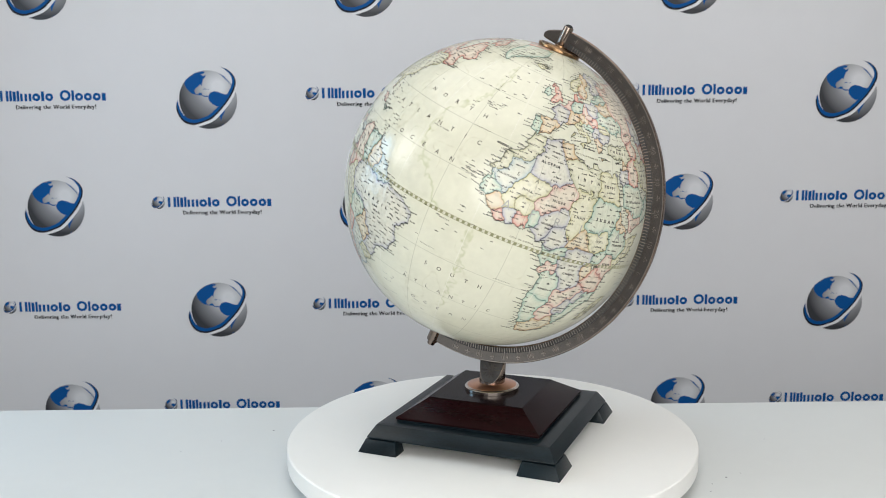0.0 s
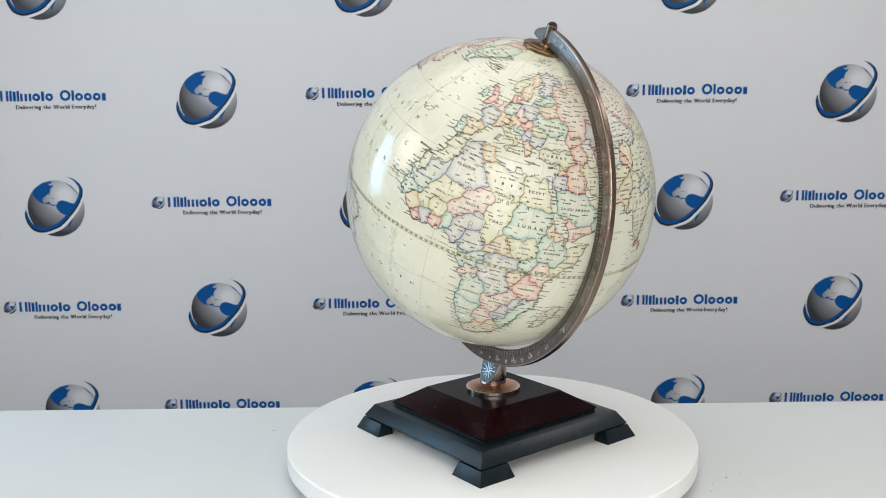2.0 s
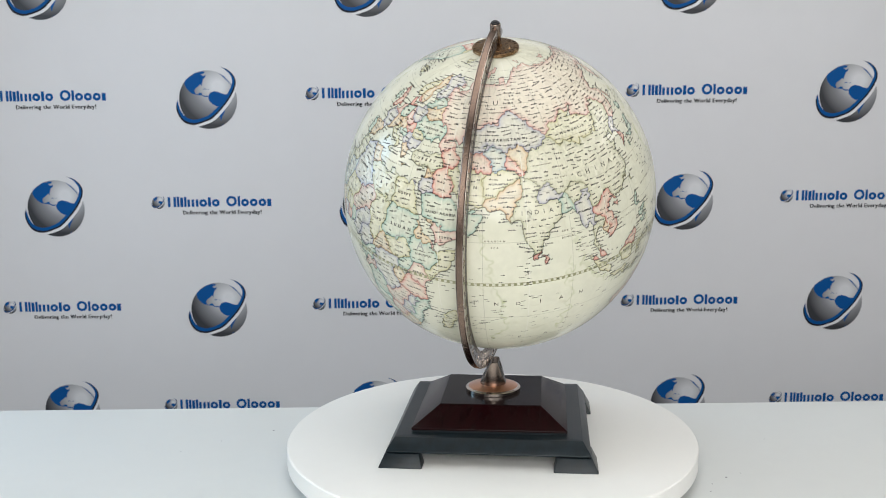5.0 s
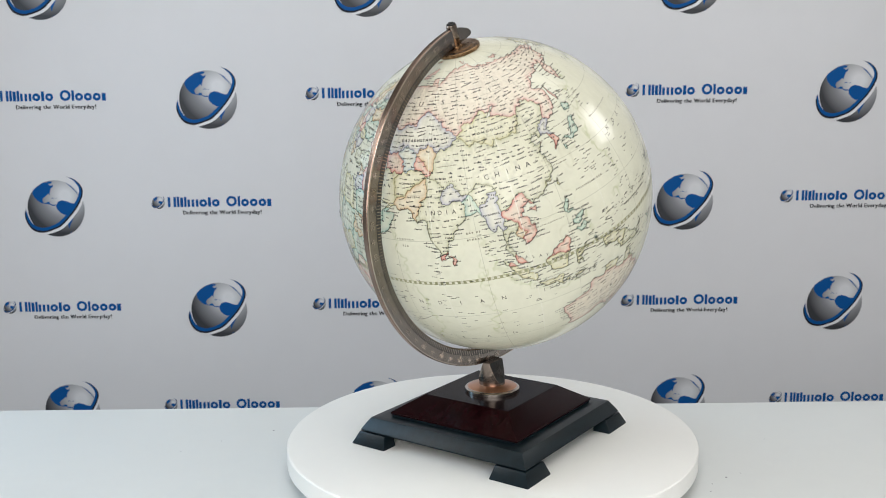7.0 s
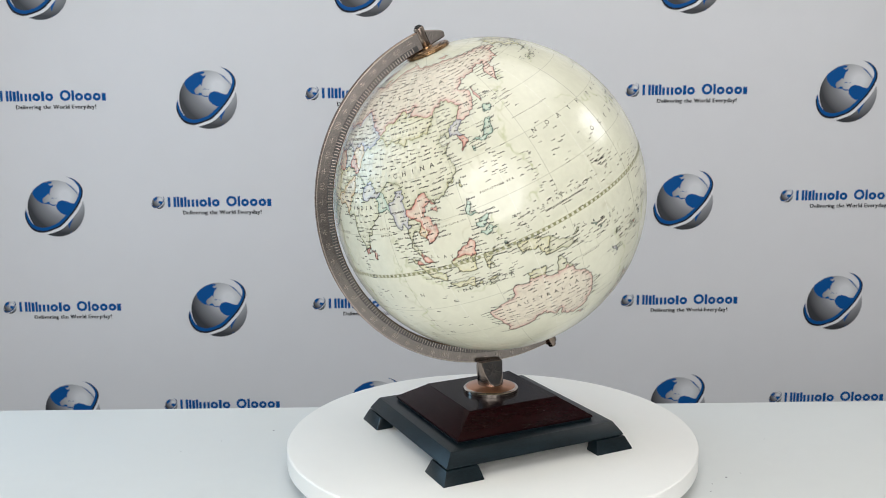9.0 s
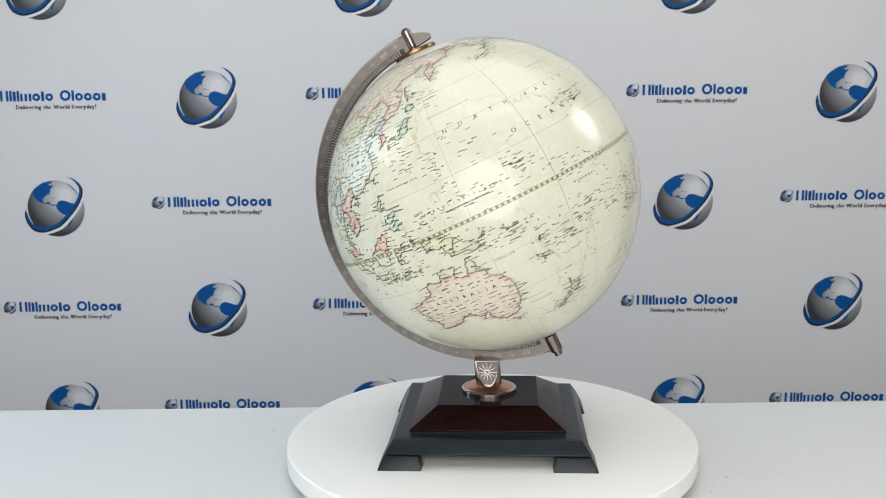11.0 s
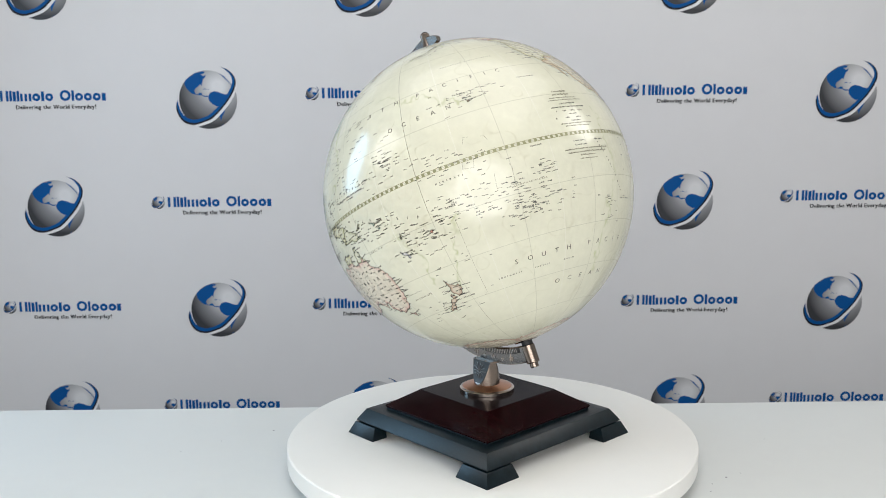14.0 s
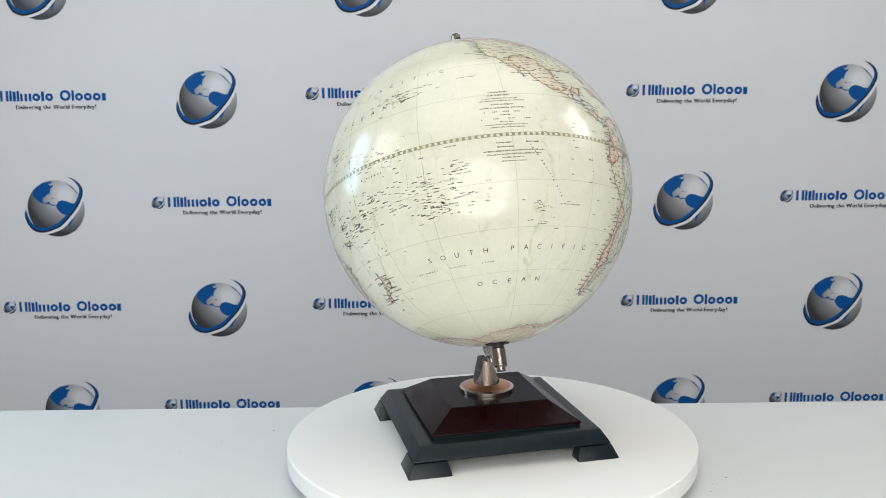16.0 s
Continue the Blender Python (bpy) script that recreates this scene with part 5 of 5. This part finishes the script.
def stem(thing):
    """A round post cut to a wedge on two sides, with a sunburst on each cut."""
    low, high, r = 0.0530, 0.0785, 0.0133
    bm = bmesh.new()
    rings = []
    steps, rows = 160, 56

    def half(z):
        return r - (r - 0.0034) * max(0.0, (z - 0.0545) / (high - 0.0545)) ** 0.9

    def middle(z):
        return 0.0022 * max(0.0, (z - 0.0545) / (high - 0.0545)) ** 1.1
    for j in range(rows + 1):
        z = low + (high - low) * j / rows
        ring = []
        for k in range(steps):
            a = 2 * math.pi * k / steps
            y = min(max(r * math.sin(a), middle(z) - half(z)), middle(z) + half(z))
            ring.append(bm.verts.new((CENTRE.x * 0.5 * j / rows + r * math.cos(a), y, z)))
        rings.append(ring)
    for p, q in zip(rings, rings[1:]):
        for k in range(steps):
            bm.faces.new((p[k], p[(k + 1) % steps], q[(k + 1) % steps], q[k]))
    bm.faces.new(rings[0][::-1])
    bm.faces.new(rings[-1])
    post = smooth(part("stem", bm, NICKEL, thing, "brushed nickel post cut to a wedge"), 22)
    for side in (1, -1):
        z0, z1 = 0.0585, high
        bottom = Vector((CENTRE.x * 0.15, middle(z0) + side * half(z0), z0))
        top = Vector((CENTRE.x * 0.5, middle(z1) + side * half(z1), z1))
        up = (top - bottom).normalized()
        across = Vector((1, 0, 0))
        out = across.cross(up) * (-1 if side > 0 else 1)
        if out.y * side < 0:
            out = -out
        long = (top - bottom).length
        hub = bottom + up * long * 0.47 + out * 0.0005
        rays = []
        for k in range(12):
            a = math.pi * k / 6
            d = across * math.cos(a) + up * math.sin(a)
            reach = (0.0104 if side < 0 else 0.0094) * (1.0 if math.sin(a) > -0.1 else 0.85)
            e = out.cross(d)
            cell = bmesh.new()
            vs = [cell.verts.new(hub + d * s * reach + e * w * (0.00035 if s < 0.5 else 0.00028) + out * h) for s in (0.14, 1.0) for w in (-1, 1) for h in (0, 0.0004)]
            for q in ((0, 1, 3, 2), (4, 6, 7, 5), (0, 4, 5, 1), (2, 3, 7, 6), (1, 5, 7, 3), (0, 2, 6, 4)):
                cell.faces.new([vs[i] for i in q])
            bmesh.ops.recalc_face_normals(cell, faces=cell.faces[:])
            rays.append(cell)
        oval = bmesh.new()
        edge = []
        for k in range(17):
            z = 0.0562 + (0.0782 - 0.0562) * k / 16
            y = middle(z) + side * half(z)
            wide = math.sqrt(max(r * r - y * y, 0.0)) - 0.0004
            edge.append((max(wide, 0.0004), y, z))
        shift = CENTRE.x * 0.25
        loop = [(shift + w, y, z) for w, y, z in edge] + [(shift - w, y, z) for w, y, z in edge[::-1]]
        ring = [oval.verts.new(Vector(q) + out * 0.0001) for q in loop]
        face = oval.faces.new(ring)
        face.normal_update()
        ext = bmesh.ops.extrude_face_region(oval, geom=[face])
        for v in [g for g in ext["geom"] if isinstance(g, bmesh.types.BMVert)]:
            v.co += out * 0.0002
        bmesh.ops.recalc_face_normals(oval, faces=oval.faces[:])
        plate = part("oval_plate", oval, PATINA_MID, post, "dark oval plate")
        part("sunburst", joined(rays), BRONZE_DARK, post, "dark sunburst rays")


def pole_fittings(thing, m):
    disc = smooth(part("hour_disc", lathe([(0.0205, 0.1516), (0.0212, 0.1522), (0.0212, 0.1544), (0.0205, 0.1550), (0.0150, 0.1552), (0.0145, 0.1558), (0.0060, 0.1560), (0.0058, 0.1575), (0.001, 0.1576)], 72), BRASS, thing, "worn brass hour disc at the north pole"), 30)
    disc.matrix_local = m
    ticks = joined([box(0.0004, 0.0028, 0.0003, (0, 0.0182, 0.15525)) if k == 0 else _turned(box(0.0004, 0.0028, 0.0003, (0, 0.0182, 0.15525)), k * 15) for k in range(24)])
    part("hour_marks", ticks, BRONZE_DARK, disc)
    knob = smooth(part("pole_knob", lathe([(0.0046, 0.1570), (0.0049, 0.1576), (0.0049, 0.1754), (0.0044, 0.1762), (0.001, 0.1763)], 40), NICKEL, thing, "brushed nickel pin at the north pole"), 30)
    knob.matrix_local = m
    cap = smooth(part("pin_cap", lathe([(0.0038, 0.1762), (0.0038, 0.1772), (0.0024, 0.1775), (0.0024, 0.1782), (0.0005, 0.1783)], 32), RUBBER, knob, "small black cap"), 30)
    flip = m @ Matrix.Rotation(math.pi, 4, "X")
    plate = smooth(part("south_plate", lathe([(0.0118, 0.1518), (0.0120, 0.1522), (0.0110, 0.1532), (0.001, 0.1534)], 48), BRONZE_DARK, thing), 30)
    plate.matrix_local = flip
    south = smooth(part("south_knob", lathe([(0.0058, 0.1572), (0.0064, 0.1578), (0.0064, 0.1744), (0.0058, 0.1752), (0.001, 0.1752)], 40), NICKEL, thing, "brushed copper and nickel pin at the south pole"), 30)
    south.matrix_local = flip
    smooth(part("neck", lathe([(0.0055, 0.1532), (0.0055, 0.1572)], 32), RUBBER, south, "black neck"), 30)
    end = lathe([(0.0042, 0.1752), (0.0042, 0.1790), (0.0036, 0.1797), (0.0008, 0.1798)], 24)
    smooth(part("thumb_screw", end, NICKEL, south), 30)


def _turned(bm, degrees):
    bmesh.ops.transform(bm, matrix=Matrix.Rotation(radians(degrees), 4, "Z"), verts=bm.verts[:])
    return bm


def desk_globe():
    thing = new("desk_globe")
    for k in range(4):
        foot(thing, Matrix.Rotation(k * math.pi / 2, 4, "Z"))
    smooth(part("plinth", frustum([(0.0945, 0.0122), (0.0945, 0.0134), (0.0967, 0.0138), (0.0966, 0.0146), (0.0889, 0.0262), (0.080, 0.0262)], 0.0004), BLACK_WOOD, thing, "black satin wooden plinth with sloping sides"), 25)
    smooth(part("step", frustum([(0.0737, 0.0260), (0.0737, 0.0283)]), BLACK_WOOD, thing), 25)
    smooth(part("block", frustum([(0.0749, 0.0281), (0.0749, 0.0301), (0.0500, 0.0462), (0.0496, 0.0464)], 0.0006), MAHOGANY, thing, "glossy dark mahogany block with sloping sides"), 25)
    part("top_panel", frustum([(0.0495, 0.0462), (0.0494, 0.0469)]), DARK_TOP, thing, "dark polished flat top")
    collar = smooth(part("collar", lathe([(0.0255, 0.0510), (0.0248, 0.0516), (0.0150, 0.0536), (0.0138, 0.0540), (0.002, 0.0540)], 96), COPPER, thing, "round brushed copper collar"), 30)
    smooth(part("rim", lathe([(0.0276, 0.0468), (0.0280, 0.0472), (0.0280, 0.0500), (0.0272, 0.0508), (0.0252, 0.0512)], 96), STEEL, collar, "bright polished rim"), 40)
    rng = np.random.default_rng(5)
    specks = []
    for k in range(34):
        f, turn = rng.uniform(0.05, 0.95), rng.integers(4)
        half, z = 0.0752 - 0.0250 * f, 0.0300 + 0.0164 * f
        q = Matrix.Rotation(turn * math.pi / 2, 4, "Z") @ pose(half * rng.uniform(-0.9, 0.9), -half, z, 33)
        speck = bmesh.new()
        bmesh.ops.create_circle(speck, cap_ends=True, segments=5, radius=rng.uniform(0.00008, 0.00020), matrix=q)
        specks.append(speck)
    tagged(part("dust", joined(specks), DUST, thing, "pale specks of dust on the block"), kind="stuff")
    m = arm_frame()
    stem(thing)
    meridian_arm(thing, m)
    pole_fittings(thing, m)
    ball = new("ball", ball_mesh())
    ball.parent = thing
    ball.matrix_local = m
    tagged(ball, "glossy cream map ball with raised relief and tinted countries")
    equator(ball)
    place_names(ball)
    tagged(thing, "antique cream world globe on a stepped dark wooden base", "globe")
    return thing


# ---------------------------------------------------------------- the backdrop
LOGO_BLUE = material("print_blue", (0.0006, 0.076, 0.275), 0.6, vary=0.04, spec=0.15)
LOGO_BLACK = material("print_black", (0.014, 0.016, 0.020), 0.6, vary=0.05, spec=0.15)
LOGO_WHITE = material("print_white", (0.70, 0.71, 0.73), 0.5, vary=0.02)


def emblem_grey():
    """The emblem's printed ball: pale at the upper right, dark towards the rim."""
    m = material("print_grey_ball", (1, 1, 1), 0.5, vary=0.02)
    n, link = m.node_tree.nodes, m.node_tree.links
    b = n["Principled BSDF"]
    tone = b.inputs["Base Color"].links[0].from_node
    at, off, ramp = n.new("ShaderNodeTexCoord"), n.new("ShaderNodeVectorMath"), n.new("ShaderNodeValToRGB")
    off.operation = "DISTANCE"
    off.inputs[1].default_value = (0.35, 0.45, 0.0)
    link.new(at.outputs["Object"], off.inputs[0])
    scaled = n.new("ShaderNodeMath")
    scaled.operation = "MULTIPLY"
    scaled.inputs[1].default_value = 0.66
    link.new(off.outputs["Value"], scaled.inputs[0])
    link.new(scaled.outputs[0], ramp.inputs["Fac"])
    ramp.color_ramp.elements[0].position, ramp.color_ramp.elements[0].color = 0.12, (0.66, 0.67, 0.69, 1)
    ramp.color_ramp.elements[1].position, ramp.color_ramp.elements[1].color = 0.88, (0.022, 0.024, 0.030, 1)
    mid = ramp.color_ramp.elements.new(0.55)
    mid.color = (0.215, 0.22, 0.235, 1)
    link.new(ramp.outputs["Color"], tone.inputs[0])
    return m


RING_OUT = [(0.45, 1.12), (0.72, 1.02), (0.93, 0.80), (0.98, 0.53), (0.84, 0.18), (0.59, -0.17), (0.16, -0.61), (-0.20, -0.78), (-0.54, -0.86), (-0.85, -0.78), (-1.04, -0.55), (-1.12, -0.25), (-1.06, 0.0)]
RING_IN = [(0.45, 1.12), (0.68, 0.98), (0.84, 0.76), (0.84, 0.52), (0.66, 0.17), (0.42, -0.14), (0.06, -0.48), (-0.25, -0.63), (-0.54, -0.68), (-0.78, -0.60), (-0.94, -0.42), (-1.02, -0.20), (-1.06, 0.0)]


def swoosh_line(f, inner):
    """The ring round the emblem: a tapered sweep, f from its upper tip round the front to its left end."""
    knots = [Vector(q) for q in (RING_IN if inner else RING_OUT)]
    n = len(knots) - 1
    k = min(int(f * n), n - 1)
    u = f * n - k
    a, b, c, d = knots[max(k - 1, 0)], knots[k], knots[k + 1], knots[min(k + 2, n)]
    p = 0.5 * (2 * b + (c - a) * u + (2 * a - 5 * b + 4 * c - d) * u * u + (3 * b - a - 3 * c + d) * u ** 3)
    return p.x, p.y


def emblem(name="globe_emblem", fine=True):
    """A grey ball with blue lands and a blue ring, one unit in radius."""
    disc = part(name, flat([(math.cos(2 * math.pi * k / 56), math.sin(2 * math.pi * k / 56)) for k in range(56)], 0.004, 0.004), EMBLEM)
    north = [(-0.76, 0.67), (-0.63, 0.76), (-0.48, 0.85), (-0.43, 0.91), (-0.28, 0.93), (-0.18, 0.97), (-0.07, 0.95), (-0.10, 0.89), (-0.22, 0.87), (-0.14, 0.80), (-0.04, 0.84), (-0.07, 0.76), (-0.13, 0.72), (-0.17, 0.60), (-0.19, 0.47), (-0.24, 0.53), (-0.32, 0.45), (-0.41, 0.39), (-0.46, 0.31), (-0.43, 0.21), (-0.37, 0.19), (-0.28, 0.24), (-0.21, 0.23),
             (-0.18, 0.15), (-0.10, 0.14), (0.0, 0.14), (0.0, 0.10), (-0.14, 0.10), (-0.22, 0.15), (-0.38, 0.17), (-0.51, 0.20), (-0.63, 0.28), (-0.74, 0.41), (-0.79, 0.54)]
    south = [(0.0, 0.10), (0.08, 0.24), (0.22, 0.29), (0.37, 0.26), (0.54, 0.19), (0.73, 0.16), (0.64, 0.01), (0.51, -0.09), (0.42, -0.20), (0.28, -0.23), (0.14, -0.15), (0.03, -0.03)]
    tail = [(0.34, -0.50), (0.49, -0.34), (0.61, -0.27), (0.57, -0.38), (0.46, -0.58), (0.41, -0.72), (0.38, -0.60)]
    east = [(0.40, 0.91), (0.58, 0.80), (0.76, 0.58), (0.84, 0.42), (0.70, 0.62), (0.52, 0.80)]
    tip = [(0.41, -0.89), (0.51, -0.82), (0.46, -0.88)]
    cuba = [(-0.18, 0.35), (-0.10, 0.39), (-0.02, 0.35), (-0.10, 0.36)]
    isle = [(0.0, 0.36), (0.05, 0.37), (0.05, 0.34)]
    for shape in (north, south, tail, east, tip, cuba, isle):
        part("land", flat(shape, 0.0085, 0.003), LOGO_BLUE, disc)
    steps = 44
    outer = [swoosh_line(k / steps, False) for k in range(steps + 1)]
    inner = [swoosh_line(k / steps, True) for k in range(steps + 1)]

    def band(p, q, z, mat, nm):
        cells = [flat((p[k], p[k + 1], q[k + 1], q[k]), z, 0.003) for k in range(steps) if (Vector(p[k]) - Vector(q[k])).length + (Vector(p[k + 1]) - Vector(q[k + 1])).length > 1e-4]
        return part(nm, joined(cells), mat, disc)
    gap = [(x + 0.065 * math.sin(math.pi * k / steps), y - 0.075 * math.sin(math.pi * k / steps)) for k, (x, y) in enumerate(outer)]
    lo, hi = 11, 29
    cells = [flat((outer[k], outer[k + 1], gap[k + 1], gap[k]), 0.009, 0.003) for k in range(lo, hi)]
    part("pale_gap", joined(cells), LOGO_WHITE, disc)
    shade = [tuple(Vector(o) * 0.62 + Vector(i) * 0.38) for o, i in zip(outer, inner)]
    band(outer, inner, 0.0125, LOGO_BLACK, "ring_shade")
    band(shade, inner, 0.0160, LOGO_BLUE, "ring")
    return disc


EMBLEM = emblem_grey()


def ring_plate(x, y, wide, tall, stroke, z, depth):
    """A plain oval ring."""
    steps = 28
    cells = []
    for k in range(steps):
        a, b = 2 * math.pi * k / steps, 2 * math.pi * (k + 1) / steps
        q = [(x + (wide - d) * math.cos(t), y + (tall - d) * math.sin(t)) for d, t in ((0, a), (0, b), (stroke, b), (stroke, a))]
        cells.append(flat(q, z, depth))
    return joined(cells)


def wordmark():
    """The maker's name as plain blue bars and rings, two groups on one line."""
    thing = new("wordmark")
    # kinds: number of upright bars, or a ring (0); width and height in caps of 1
    shapes = ((2, 0.86, 1), (1, 0.25, 1), (1, 0.31, 0.92), (1, 0.25, 1), (3, 1.15, 0.72), (0, 0.82, 0.74), (1, 0.31, 0.92), (0, 0.82, 0.74), (-1, 0.5, 0), (0, 1.12, 1.03), (1, 0.25, 1), (0, 0.82, 0.74), (0, 0.82, 0.74), (0, 0.82, 0.74), (1, 0.42, 0.72))
    gap, size = 0.10, 0.0235
    total = sum(w + gap for n, w, h in shapes)
    k = 0.2395 / total
    x = -0.0945
    for n, w, h in shapes:
        wide, tall, stroke = w * k, h * size, 0.26 * k
        if n > 0:
            for b in range(n):
                s0 = x + (wide - stroke) * b / max(n - 1, 1) if n > 1 else x
                s1 = s0 + (stroke if n > 1 else wide)
                part("bar", flat([(s0, 0.0), (s1, 0.0), (s1, tall), (s0, tall)], 0.0002, 0.0003), LOGO_BLUE, thing)
        elif n == 0:
            part("ring", ring_plate(x + wide / 2, tall / 2, wide / 2, tall / 2, stroke, 0.0002, 0.0003), LOGO_BLUE, thing)
        x += (w + gap) * k
    return thing


def tagline():
    v, f = text_shape("Delivering the World Everyday!", 0.0092, 0.0004)
    v[:, 0] *= 0.180 / (v[:, 0].max() - v[:, 0].min())
    v, f = bolder(v, f, 0.00060, 0.00006)
    v[:, 2] += 0.0004
    return mesh_from("tagline", v, f, LOGO_BLACK)


def backdrop():
    thing = new("backdrop")
    thing.matrix_world = BACK
    sheet = bmesh.new()
    bmesh.ops.create_grid(sheet, x_segments=90, y_segments=64, size=0.5)
    for v in sheet.verts:
        v.co.x, v.co.y = v.co.x * 3.2 + 0.1, v.co.y * 2.0 + 0.245
    ob = part("sheet", sheet, VINYL, thing)
    ob.modifiers.new("thickness", "SOLIDIFY").thickness = 0.0015
    ob.modifiers["thickness"].offset = -1
    px, pz, x0, z0 = 0.72425, 0.24355, -0.63342, 0.59325
    first, first_mark = emblem(), wordmark()
    line = tagline()
    ready, icon_ready = False, None
    for j in range(-1, 6):
        start = 0.0 if j % 2 else -0.5
        for i in range(-1, 4):
            u, v = x0 + (start + i) * px, z0 - j * pz
            if not (-1.4 < u < 1.6):
                continue
            at = pose(u, v, 0.0003) @ Matrix.Diagonal((0.0652, 0.0652, 0.03, 1))
            if not ready:
                logo = first
                logo.matrix_basis = at
            else:
                logo = copy_thing(first, Matrix.Identity(4))
                logo.matrix_basis = at
            logo.parent = thing
            u2 = u + px / 2 - 0.001
            if u2 > 1.55:
                continue
            spot = pose(u2 - 0.0095, v + 0.0005, 0.0)
            if not ready:
                mark = first_mark
                mark.matrix_basis = spot
            else:
                mark = copy_thing(first_mark, spot)
            mark.parent = thing
            text = new("tagline", line)
            text.parent, text.matrix_basis = thing, pose(u2 + 0.020, v - 0.0125, 0.0)
            small = copy_thing(first, Matrix.Identity(4))
            small.name = "small_emblem"
            small.matrix_basis = pose(u2 - 0.1255, v + 0.0110, 0.0003) @ Matrix.Diagonal((0.0145, 0.0145, 0.03, 1))
            small.parent = thing
            ready = True
    tagged(thing, "pale grey printed vinyl backdrop with rows of blue logos", "backdrop")
    return thing


_h = Vector((math.cos(0.05559), math.sin(0.05559), 0))
_n = Vector((-math.sin(0.05559), math.cos(0.05559), 0))
_u = Vector((0, 0, 1)) * math.cos(-0.01618) + _n * math.sin(-0.01618)
_x = _h * math.cos(-0.00595) + _u * math.sin(-0.00595)
_y = _u * math.cos(-0.00595) - _h * math.sin(-0.00595)
BACK = Matrix.Translation((0, 1.2, 0)) @ Matrix((_x, _y, _x.cross(_y))).transposed().to_4x4()

room()
ring_light()
table()
TURN = turntable()
GLOBE = desk_globe()
backdrop()


def motions():
    """The turntable turns evenly and carries the globe."""
    spins, rides = [], []
    for k in range(33):
        t = k * 0.5
        turn = Matrix.Rotation(-0.2547 * t, 4, "Z")
        spins.append((t, turn))
        rides.append((t, turn @ pose(0.0021, 0.0028, 0.0, 0, 0, -20.7)))
    walk(TURN, spins)
    walk(GLOBE, rides)


motions()
